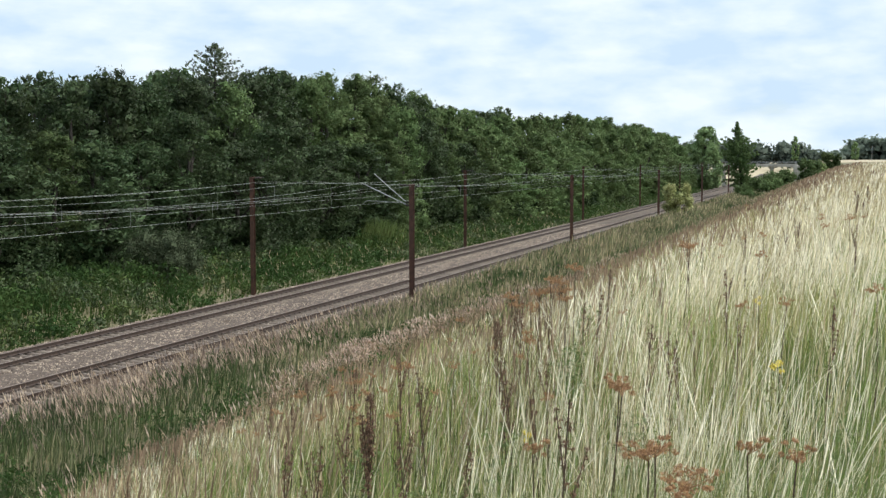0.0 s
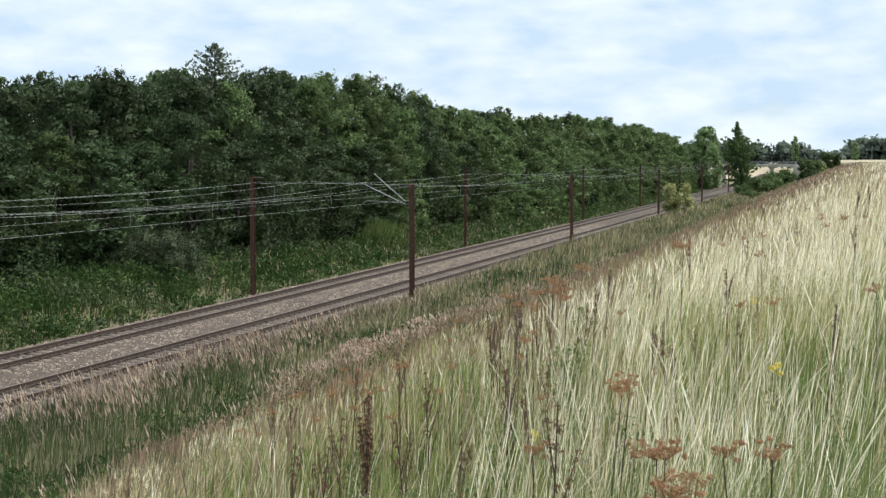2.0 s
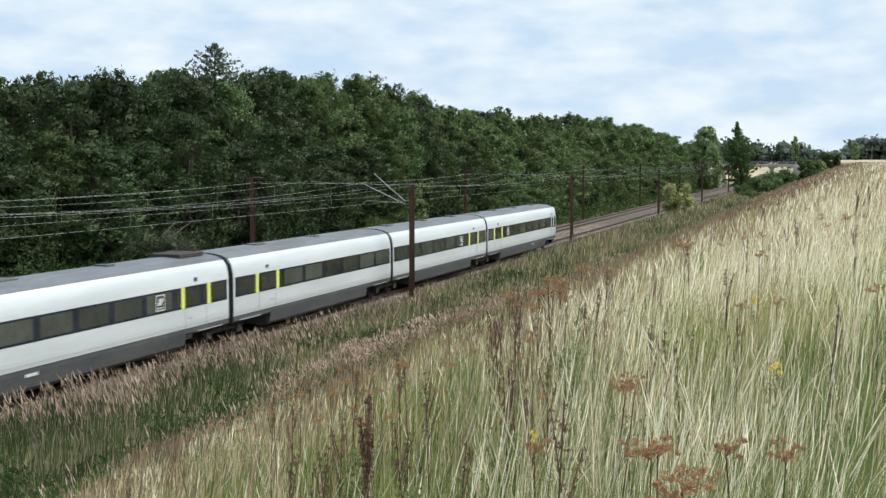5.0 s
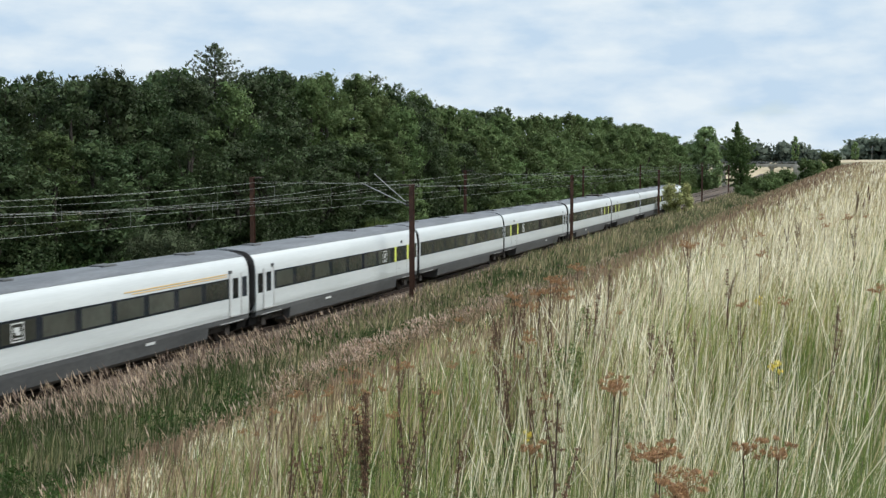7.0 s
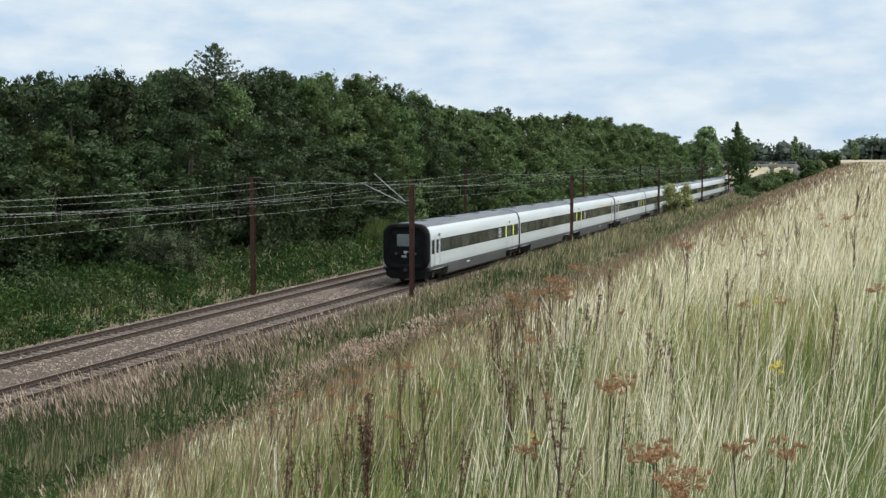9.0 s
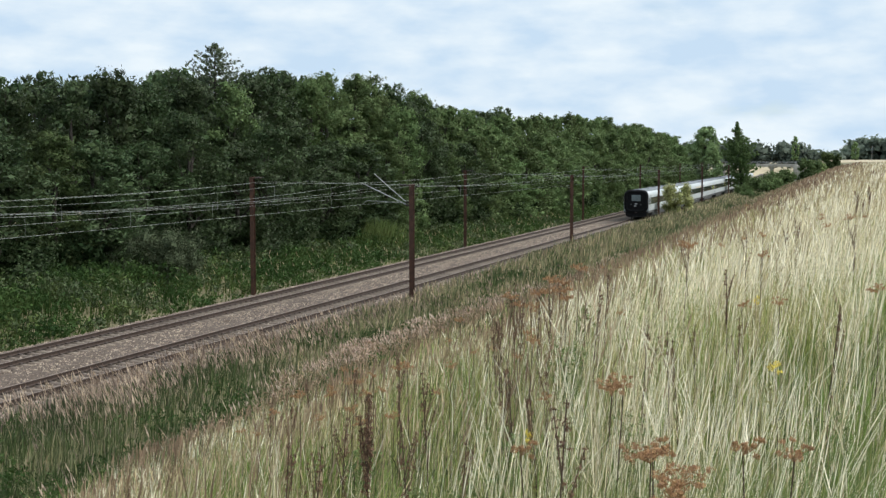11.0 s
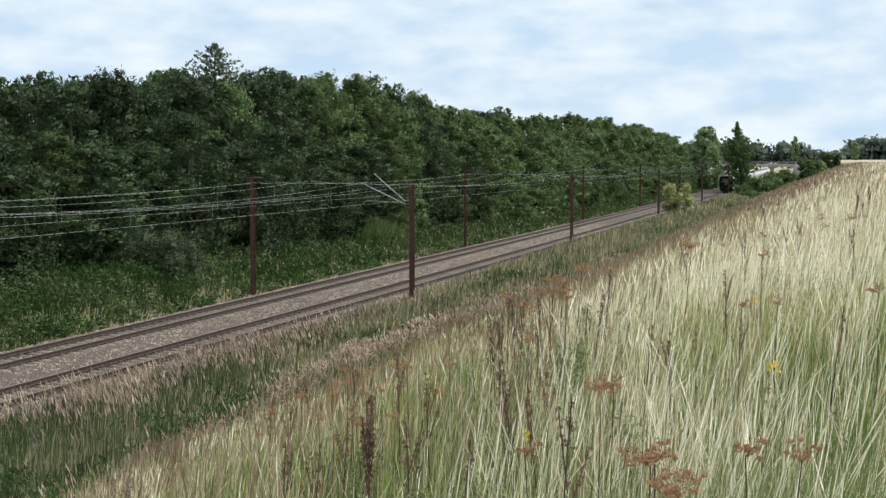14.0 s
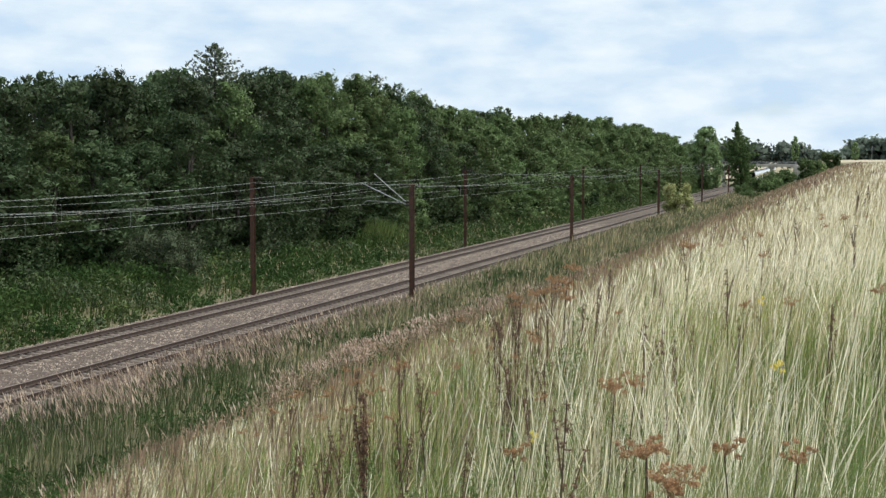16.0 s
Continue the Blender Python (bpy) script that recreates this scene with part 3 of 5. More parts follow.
def nose(t, y):
    """The flat end with its thick black rubber surround, cab window and coupler."""
    steps = 28
    b = bmesh.new()

    def outline(w, z0, z1, r):
        pts = []
        for cx, cz, a0 in ((w - r, z1 - r, 0), (-w + r, z1 - r, 90), (-w + r, z0 + r, 180), (w - r, z0 + r, 270)):
            for k in range(7):
                a = radians(a0 + 15 * k)
                pts.append((cx + r * math.cos(a), cz + r * math.sin(a)))
        return pts
    rings = []
    for yy, w, z0, z1, r in ((y - 0.34, 1.46, 0.92, 3.58, 0.56), (y - 0.30, 1.50, 0.86, 3.64, 0.68), (y - 0.17, 1.49, 0.84, 3.65, 0.72), (y - 0.05, 1.42, 0.90, 3.58, 0.68), (y, 1.28, 1.02, 3.46, 0.58), (y - 0.04, 1.12, 1.14, 3.34, 0.46), (y - 0.14, 1.02, 1.20, 3.26, 0.36)):
        rings.append([b.verts.new((px, yy, pz)) for px, pz in outline(w, z0, z1, r)])
    for r0, r1 in zip(rings, rings[1:]):
        for k in range(steps):
            b.faces.new((r0[k], r0[(k + 1) % steps], r1[(k + 1) % steps], r1[k]))
    b.faces.new(rings[-1])
    part("rubber_nose", b, M_RUBBER, t, "thick black inflatable rubber end ring")
    part("cab_window", box(-0.56, 0.56, y - 0.145, y - 0.110, 2.28, 3.02, 0.01), M_CAB, t, "pale reflecting cab end window")
    e = bmesh.new()
    tri = [(-0.20, 1.98), (0.14, 2.0), (0.02, 1.80)]
    f0, f1 = [e.verts.new((px, y - 0.115, pz)) for px, pz in tri], [e.verts.new((px, y - 0.05, pz)) for px, pz in tri]
    e.faces.new(f0[::-1])
    e.faces.new(f1)
    for k in range(3):
        e.faces.new((f0[k], f0[(k + 1) % 3], f1[(k + 1) % 3], f1[k]))
    part("emblem_wedge", e, M_LOGO, t, "pale wedge-shaped end emblem")
    part("emblem_plate", box(-0.05, 0.26, y - 0.125, y - 0.07, 1.60, 1.73, 0.005), M_GREYLINE, t)
    for sx in (-0.62, 0.62):
        part("tail_lamp", box(sx - 0.07, sx + 0.07, y - 0.125, y - 0.08, 1.78, 1.92, 0.01), M_SKIRT, t)
    part("apron", loft(mirror([(0.95, 0.30), (1.25, 0.45), (1.35, 0.95)]), y - 0.9, y - 0.15), M_RUBBER, t, "black apron below the rubber nose")
    c = tube([(0, y - 0.3, 0.86), (0, y + 0.02, 0.86)], 0.12, 10)
    part("coupler", c, M_UNDER, t)


M_CAB = glass_dark("pale_cab_glass", (0.16, 0.19, 0.20), 0.08)


def end_car(pan=False):
    t = thing("railcar", "white end railcar with dark window band and black rubber nose", "railcar", "cars of the passing train")
    car_shell(t, END_LEN, 0.35, 18.35, hi=0.12)
    for sx in (-1, 1):
        add_door(t, 18.88, sx, 0.94)
        part("cab_side_window", side_plate(sx * 1.552, 19.44, 19.86, 1.82, 2.66, 0.012, 0.004), M_GLASS, t, "dark cab side window")
        part("number_plate", side_plate(sx * 1.515, 12.3, 12.9, 0.78, 0.88, 0.02), M_LOGO, t)
        part("lamp", side_plate(sx * 1.535, 18.35, 18.6, 2.86, 3.0, 0.03, 0.01), M_SKIRT, t)
    yellow_door(t, 2.76)
    logo(t, 5.3)
    roof_kit(t, ((2.0, 0.5), (6.5, 0.35), (12.0, 0.6), (17.5, 0.5)))
    nose(t, END_LEN)
    add_bogie(t, 17.5)
    if pan:
        pantograph(t, 1.6)
    return t


def mid_car(doors):
    t = thing("railcar", "white middle railcar with dark window band on shared bogies", "railcar", "cars of the passing train")
    car_shell(t, MID_LEN, 0.35, MID_LEN - 0.35)
    if doors:
        yellow_door(t, MID_LEN - 3.06)
        logo(t, MID_LEN - 5.7)
    roof_kit(t, ((3.0, 0.6), (9.0, 0.35), (14.5, 0.5)))
    gangway(t, 0.0)
    add_bogie(t, 0.0)
    gangway(t, MID_LEN)
    add_bogie(t, MID_LEN)
    return t


def centre_car():
    t = thing("railcar", "white middle railcar with dark window band beside a shared bogie", "railcar", "cars of the passing train")
    car_shell(t, MID_LEN, 0.35, MID_LEN - 0.35)
    yellow_door(t, 3.2)
    roof_kit(t, ((5.0, 0.6), (11.0, 0.35)))
    gangway(t, 0.0)
    add_bogie(t, 0.0)
    return t


def pantograph(t, y):
    p = part("pantograph_base", box(-0.7, 0.7, y - 0.9, y + 0.9, 3.67, 3.82, 0.02), M_UNDER, t, "dark pantograph base on the roof")
    b = bmesh.new()
    for sx in (-0.35, 0.35):
        tube([(sx, y - 0.7, 3.82), (sx * 0.6, y + 0.75, 4.5)], 0.03, bm=b)
        tube([(sx * 0.6, y + 0.75, 4.5), (sx, y - 0.5, 5.0)], 0.025, bm=b)
    tube([(-0.8, y - 0.5, 5.02), (0.8, y - 0.5, 5.02)], 0.03, bm=b)
    part("pantograph_arm", b, M_UNDER, p)


# head of the train, metres along the line, at t seconds: 180.2 + 40.4 (t - 7), with a slight unevenness
def train_layout():
    """(car, distance of its y = 0 end behind the head, turned round)"""
    e1, ep, m0, m1, mc = end_car(), end_car(True), mid_car(False), mid_car(True), centre_car()
    plan = []
    a = END_LEN
    plan.append((e1, a, False))
    plan.append((m1, a + MID_LEN, False))
    plan.append((mc, a + 2 * MID_LEN, False))
    plan.append((ep, a + 2 * MID_LEN, True))
    back = 2 * END_LEN + 2 * MID_LEN
    for _ in range(2):
        plan.append((copy_thing(e1, Matrix()), back + END_LEN, False))
        plan.append((m0 if _ == 0 else copy_thing(m0, Matrix()), back + END_LEN + MID_LEN, False))
        plan.append((copy_thing(e1, Matrix()), back + END_LEN + MID_LEN, True))
        back += 2 * END_LEN + MID_LEN
    lead = plan[7][0]
    for k in range(2):
        part("orange_stripe", side_plate(1.536, 11.5 - 0.5 * k, 18.2, 2.76 + 0.09 * k, 2.79 + 0.09 * k, 0.02), M_ORANGE, lead, "thin orange stripe above the windows")
    return plan


def key_train(plan):
    for car, behind, turned in plan:
        rows = []
        for k in range(33):
            t = 0.5 * k
            s = 180.25 + 40.374 * (t - 7.0) - (0.3 if k % 2 else 0.0) - behind
            rows.append((float(t), at_track(s, 0.0, 0.0, 180 if turned else 0)))
        walk(car, rows)


TRAIN = train_layout()

# ---- trees ----


def leaf_cloud(rng, centres, radii, count, size, twigs=14):
    """Small folded leaf pieces in twig clusters over the lobes, more on the larger ones; one triangle each."""
    k = len(centres)
    wgt = radii ** 1.7
    d = rng.normal(0, 1, (k, twigs, 3))
    d /= np.linalg.norm(d, axis=2)[..., None]
    tw = centres[:, None] + d * (radii[:, None] * rng.uniform(0.60, 1.0, (k, twigs)))[..., None] * np.array([1, 1, 0.9])
    c = rng.choice(k, count, p=wgt / wgt.sum())
    j = rng.integers(0, twigs, count)
    spread = (radii[c] * 0.25)[:, None]
    p = tw[c, j] + rng.normal(0, 1, (count, 3)) * spread * np.array([1, 1, 0.8])
    n = (p - centres[c]) / radii[c][:, None] * 1.25 + rng.normal(0, 0.5, (count, 3)) + np.array([0, 0, 0.25])
    n /= np.linalg.norm(n, axis=1)[:, None]
    u = np.cross(n, rng.normal(0, 1, (count, 3))) + np.array([0, 0, -0.5])
    u /= np.linalg.norm(u, axis=1)[:, None]
    w = np.cross(n, u)
    L = size * rng.uniform(0.55, 1.45, count)[:, None]
    out = (p - centres[c]) / radii[c][:, None] + np.array([0, 0, 0.15]) + rng.normal(0, 0.42, (count, 3))
    out /= np.linalg.norm(out, axis=1)[:, None]
    w = np.where(((np.cross(w, u) * out).sum(1) < 0)[:, None], -w, w)
    v = np.stack([p - u * L, p - w * L * 0.55 + u * L * 0.3, p + w * L * 0.55 + u * L], 1)
    t = np.arange(count * 3).reshape(-1, 3)[:, ::-1]
    leaf_cloud.out = np.repeat(out, 3, 0)
    return v.reshape(-1, 3), t


def inner_leaves(rng, centres, radii, k, big=0.215):
    """Larger leafy sprays deep in the lobes that close the crown."""
    m = 20
    c = np.repeat(np.arange(len(centres)), m)
    n = len(c)
    p = centres[c] + rng.normal(0, 1, (n, 3)) * (radii[c] * k * 0.42)[:, None]
    u = rng.normal(0, 1, (n, 3))
    u /= np.linalg.norm(u, axis=1)[:, None]
    w = np.cross(u, rng.normal(0, 1, (n, 3)))
    w /= np.linalg.norm(w, axis=1)[:, None]
    out = p - centres[c] + np.array([0, 0, 0.1])
    out /= np.linalg.norm(out, axis=1)[:, None]
    w = np.where(((np.cross(w, u) * out).sum(1) < 0)[:, None], -w, w)
    L = (radii[c] * big * rng.uniform(0.7, 1.3, n))[:, None]
    v = np.stack([p - u * L, p - w * L * 0.7, p + u * L, p + w * L * 0.7], 1)
    i = np.arange(n)[:, None] * 4
    inner_leaves.out = np.repeat(out, 4, 0)
    return v.reshape(-1, 3), np.concatenate([i + np.array([0, 2, 1]), i + np.array([0, 3, 2])])


def leafy_mesh(name, rng, cs, rs, leaves, size, mat, core, big=0.215, soften=0.0):
    """A leaf mass shaded as rounded lobes."""
    v1, t1 = leaf_cloud(rng, cs, rs, leaves, size)
    v2, t2 = inner_leaves(rng, cs, rs, core, big)
    nr = np.concatenate([leaf_cloud.out, inner_leaves.out]) * (1 - soften) + np.array([0, -0.3, 0.7]) * soften
    nr /= np.linalg.norm(nr, axis=1)[:, None]
    return big_mesh(name, np.concatenate([v1, v2]), np.concatenate([t1, t2 + len(v1)]), [mat], normals=nr)


def crown_clumps(rng, height, low, width, n):
    """Overlapping lobes over an uneven egg-shaped crown, with small sprays at the top and flanks."""
    cs, rs = [], []
    for k in range(n):
        h = (k + rng.uniform(0, 1)) / n
        z = low + (height - low) * h
        wid = width * (0.80 + 0.42 * math.sin(math.pi * min(1, h * 0.8 + 0.1))) * (1 if h < 0.7 else 1 - (h - 0.7) * 2.1)
        a = k * 2.4 + rng.uniform(-0.6, 0.6)
        r = rng.uniform(0.38, 0.56) * width * (1.0 - 0.35 * h)
        q = max(0.0, wid - r * 0.7) * rng.uniform(0.65, 1.0)
        cs.append((q * math.cos(a), q * math.sin(a), min(max(z, low + r * 0.6), height - r * 0.9)))
        rs.append(r)
    for k in range(n // 2):
        c, r = cs[k * 2 % n], rs[k * 2 % n]
        d = Vector((c[0], c[1], abs(rng.normal(0.4, 0.6)) * width)).normalized()
        cs.append((c[0] + d.x * r * 0.95, c[1] + d.y * r * 0.95, c[2] + d.z * r * 0.95))
        rs.append(r * rng.uniform(0.22, 0.4))
    for k in range(9):
        a, q = rng.uniform(0, 6.28), rng.uniform(0, 0.5) * width
        cs.append((q * math.cos(a), q * math.sin(a), height - rng.uniform(0.0, 0.35) * width))
        rs.append(width * rng.uniform(0.06, 0.13))
    return np.array(cs), np.array(rs)


def trunk_mesh(rng, height, radius, centres):
    b = bmesh.new()
    bend = [(rng.uniform(-0.15, 0.15) * k, rng.uniform(-0.15, 0.15) * k, height * 0.8 * k / 5) for k in range(6)]
    bend[0] = (0, 0, -0.4)
    tube(bend, radius, 9, bm=b, tip=0.25)
    for c in centres[:: max(1, len(centres) // 9)]:
        z0 = max(0.8, c[2] * 0.55)
        base = (bend[2][0] * 0.5, bend[2][1] * 0.5, z0)
        mid = ((c[0] * 0.45), (c[1] * 0.45), z0 + (c[2] - z0) * 0.65)
        tube([base, mid, tuple(c)], radius * 0.4, 6, bm=b, tip=0.2)
    return b


def build_tree(seed, height, low, width, clumps, leaves, size, leaf_mat, label, name="tree", core=0.74):
    rng = np.random.default_rng(seed)
    t = thing(name, label, "tree", "trees of the wood along the line")
    cs, rs = crown_clumps(rng, height, low, width, clumps)
    part("trunk", trunk_mesh(rng, height, 0.02 * height, cs), M_BARK, t, "grey-brown trunk and limbs")
    part("crown", leafy_mesh("crown", rng, cs, rs, leaves, size, leaf_mat, core), None, t)
    return t


def build_conifer(seed, height, label, heights, reaches, lean=0.0, needles=26000, leaf=0.11, boughs=230, mat=None):
    """A ragged conifer: rising boughs whose reach follows the given heights (shares of the tree), needles along their outer parts."""
    rng = np.random.default_rng(seed)
    t = thing("conifer", label, "tree")
    b = bmesh.new()
    tube([(0, 0, -0.4), (lean * 0.4, 0, height * 0.5), (lean, 0, height)], 0.015 * height, 8, bm=b, tip=0.08)
    cs, rs = [], []
    for k in range(boughs):
        h = 0.08 + 0.91 * ((k + rng.uniform(0, 1)) / boughs) ** 0.85
        a = k * 2.4 + rng.uniform(-0.5, 0.5)
        reach = float(np.interp(h, heights, reaches)) * rng.uniform(0.45, 1.15) + 0.08
        z, cx = height * h, lean * h
        rise = reach * rng.uniform(0.05, 0.45)
        tip = (cx + reach * math.cos(a), reach * math.sin(a), z + rise)
        if k % 2 == 0:
            tube([(cx, 0, z), (cx + (tip[0] - cx) * 0.6, tip[1] * 0.6, z + rise * 0.25), tip], 0.03, 4, bm=b, tip=0.25)
        for u in (0.35, 0.6, 0.82, 1.0):
            cs.append((cx + (tip[0] - cx) * u, tip[1] * u, z + rise * u * u))
            rs.append((0.12 + 0.34 * reach / max(reaches)) * (1.15 - 0.55 * u))
    part("trunk", b, M_BARK, t)
    v, tr = leaf_cloud(rng, np.array(cs), np.array(rs), needles, leaf, 6)
    part("crown", big_mesh("crown", v, tr, [mat or M_NEEDLE]), None, t)
    return t


def front_edge(s):
    """Off of the wood's front edge."""
    return float(np.interp(s, (20, 58, 66, 80, 110, 137, 200, 270, 330), (-21, -20, -18.5, -16.8, -15, -13.6, -12, -11.5, -11.5)))


def tree_top(s):
    return float(np.interp(s, (40, 62, 68, 71, 73.5, 76, 81, 87.5, 98.5, 110, 117, 129, 140, 150, 165, 188, 209, 230, 238, 257, 291, 330), (12.0, 12.3, 12.9, 12.7, 13.8, 13.3, 13.5, 14.5, 15.4, 15.9, 15.0, 14.3, 13.5, 13.1, 14.2, 14.4, 15.2, 14.4, 13.7, 14.5, 13.7, 12.9))) * 1.02


def build_wood():
    label = "dense dark green broadleaf tree in full leaf at the wood's edge"
    near = [build_tree(11, 14, 0.5, 3.2, 34, 13800, 0.134, M_LEAF, label), build_tree(12, 14, 0.8, 2.8, 30, 12600, 0.131, M_LEAF, label),
            build_tree(13, 14, 0.3, 3.4, 36, 14200, 0.134, M_LEAF, label), build_tree(14, 14, 1.0, 3.0, 30, 13000, 0.134, M_LEAF, label)]
    # far trees: the haze over distance is put into their lighter leaf colour
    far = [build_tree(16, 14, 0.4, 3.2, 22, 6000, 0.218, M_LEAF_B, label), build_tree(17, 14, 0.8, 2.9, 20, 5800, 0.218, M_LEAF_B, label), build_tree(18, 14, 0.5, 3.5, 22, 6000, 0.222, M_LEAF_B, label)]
    rear = [build_tree(19, 14, 4.0, 3.4, 16, 3300, 0.25, M_LEAF, label), build_tree(20, 14, 5.0, 3.2, 16, 3300, 0.25, M_LEAF, label)]
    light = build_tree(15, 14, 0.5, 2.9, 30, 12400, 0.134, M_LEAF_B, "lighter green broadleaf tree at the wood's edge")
    rng = random.Random(5)
    used = set()
    spots = []
    s = 40.0
    while s < 316:
        for row, back in ((0, 2.2), (1, 5.8), (2, 10.0), (3, 14.5)):
            if (row == 2 and s > 170) or (row == 3 and s > 92):
                continue
            spots.append((s + rng.uniform(-0.8, 0.8) + 1.7 * row, front_edge(s) - back + rng.uniform(-0.7, 0.7), row))
        s += 4.4 if s < 150 else 5.4
    for s, off, row in spots:
        x, y, _ = trk(s, off)
        h = tree_top(s) * (rng.uniform(0.58, 0.82) if row == 0 else rng.uniform(0.92, 1.02) if row == 1 else rng.uniform(0.93, 1.03))
        # more lighter-leaved trees at s 92 to 132: sunlit tone given by leaf colour
        k = light if row < 2 and rng.random() < (0.34 if 92 < s < 132 else 0.10) else rng.choice(rear if row > 1 else near if s < 130 else far)
        sc = h / 14.0
        m = pose(x, y, float(ground_z(s, off)) - 0.05, 0, 0, rng.uniform(0, 360))
        wide = rng.uniform(0.98, 1.18) * max(1.0, 0.9 / sc)
        if id(k) in used:
            c = copy_thing(k, m)
        else:
            used.add(id(k))
            c = k
        c.matrix_basis = m @ Matrix.Diagonal((sc * wide, sc * wide, sc, 1))


def place(t, s, off, turn=0.0, sc=1.0, sink=0.05):
    x, y, _ = trk(s, off)
    t.matrix_basis = pose(x, y, float(ground_z(s, off)) - sink, 0, 0, turn) @ Matrix.Diagonal((sc, sc, sc, 1))
    return t


def build_bush(seed, height, width, leaves, size, mat, label, name="bush"):
    rng = np.random.default_rng(seed)
    t = thing(name, label, "bush")
    n = 44
    a, q = rng.uniform(0, 6.28, n), np.sqrt(rng.uniform(0, 1, n)) * width * 0.72
    z = np.linspace(0.03, 0.86, n) * height * (1 - 0.35 * (q / width) ** 2)
    cs = np.stack([q * np.cos(a), q * np.sin(a), z], 1)
    rs = rng.uniform(0.16, 0.30, n) * min(width, height)
    b = bmesh.new()
    for c in cs[::3]:
        tube([(0, 0, -0.2), (c[0] * 0.4, c[1] * 0.4, c[2] * 0.5), tuple(c)], 0.05, 5, bm=b, tip=0.3)
    part("stems", b, M_BARK, t)
    part("foliage", leafy_mesh("foliage", rng, cs, rs, leaves, size, mat, 0.6), None, t)
    return t


build_wood()
place(build_conifer(31, 17.1, "ragged dark spruce standing above the wood", (0.0, 0.6, 0.8, 0.86, 0.92, 0.97, 1.0), (4.4, 3.8, 2.8, 2.2, 1.5, 0.55, 0.05), 0.0, 30000, 0.10, 280), 86.0, -23.5)
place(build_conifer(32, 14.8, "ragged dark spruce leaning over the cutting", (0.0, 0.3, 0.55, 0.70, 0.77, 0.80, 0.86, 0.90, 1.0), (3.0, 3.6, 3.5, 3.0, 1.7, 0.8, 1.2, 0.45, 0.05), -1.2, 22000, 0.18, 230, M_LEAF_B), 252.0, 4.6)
place(build_tree(33, 16.4, 0.3, 3.9, 36, 19000, 0.30, M_POPLAR, "slender light green poplar at the end of the wood"), 324.0, -9.9)
place(build_bush(41, 3.0, 3.4, 18000, 0.06, M_SCRUB, "low grey-green willow scrub at the wood's foot"), 66.0, -16.8, 0, 1.25)
place(build_bush(43, 4.9, 2.4, 9000, 0.10, M_ELDER, "yellow-green elder bush beside the track"), 155.0, 4.2)


def build_understory():
    """Shrubs that close the foot of the wood."""
    # the first kind carries the wood's shade in its dark leaf colour
    kinds = [build_bush(47, 3.4, 2.6, 2700, 0.16, M_LEAF_D, "leafy shrub toned dark for the shade at the wood's foot"), build_bush(48, 2.6, 2.4, 2500, 0.16, M_LEAF, "mid green leafy shrub at the foot of the wood")]
    rng = random.Random(19)
    s, n = 41.0, 0
    while s < 200:
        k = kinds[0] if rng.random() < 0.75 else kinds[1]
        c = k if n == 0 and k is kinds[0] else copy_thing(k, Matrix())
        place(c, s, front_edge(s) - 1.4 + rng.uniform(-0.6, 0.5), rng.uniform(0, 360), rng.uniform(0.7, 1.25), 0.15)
        n += 1
        s += rng.uniform(3.6, 6.0)
    place(kinds[1], 203.0, front_edge(203) - 1.0)


build_understory()


def build_far_side():
    """Scrub beyond the spruce, two rounded bushes on the bank's crest."""
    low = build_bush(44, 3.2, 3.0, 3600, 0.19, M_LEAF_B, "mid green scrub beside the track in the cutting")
    place(low, 250.0, 8.0)
    rng = random.Random(9)
    for s, off, sc in ((232, 6.5, 0.9), (240, 10.5, 1.0), (262, 7.0, 1.2), (272, 10.0, 1.1), (288, 8.0, 1.3), (300, 11.0, 1.7), (330, 9.0, 1.3), (362, 9.5, 1.2), (215, 8.5, 0.6), (205, 10.5, 0.5)):
        x, y, _ = trk(s, off)
        c = copy_thing(low, Matrix())
        place(c, s, off, rng.uniform(0, 360), sc * 0.82, 0.1)
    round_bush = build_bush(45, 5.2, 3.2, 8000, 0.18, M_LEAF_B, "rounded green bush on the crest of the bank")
    place(round_bush, 262.0, 17.6)
    place(copy_thing(round_bush, Matrix()), 292.0, 21.5, 70, 0.95)
    place(build_bush(46, 3.0, 2.6, 5000, 0.16, M_LEAF_Y, "light yellow-green shrub on the crest of the bank"), 270.0, 19.5)


def build_far_wood(name, x0, x1, y, top, seed):
    rng = np.random.default_rng(seed)
    n = int((x1 - x0) / 1.2)
    cx = rng.uniform(x0, x1, n)
    edge = np.clip(np.minimum(cx - x0, x1 - cx) / 18, 0.35, 1)
    cs, rs = [], []
    for k in range(4):
        r = rng.uniform(3.2, 5.2, n)
        hh = top * edge * rng.uniform(0.93, 1.0, n)
        cs.append(np.stack([cx + rng.uniform(-3, 3, n), y + rng.uniform(-10, 10, n), 4.2 + np.maximum(r * 0.5, hh * (1.0, 0.72, 0.45, 0.2)[k] - r * 0.7)], 1))
        rs.append(r)
    cs, rs = np.concatenate(cs), np.concatenate(rs)
    # normals raised by 0.8 flatten the lobes as haze would
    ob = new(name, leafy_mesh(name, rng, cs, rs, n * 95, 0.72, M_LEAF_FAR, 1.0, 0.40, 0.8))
    tagged(ob, "distant green wood beyond the fields, haze in its leaf colour", "wood", kind="stuff")


build_far_side()
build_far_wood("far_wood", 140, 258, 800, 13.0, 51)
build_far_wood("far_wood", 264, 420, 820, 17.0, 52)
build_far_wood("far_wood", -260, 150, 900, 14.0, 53)


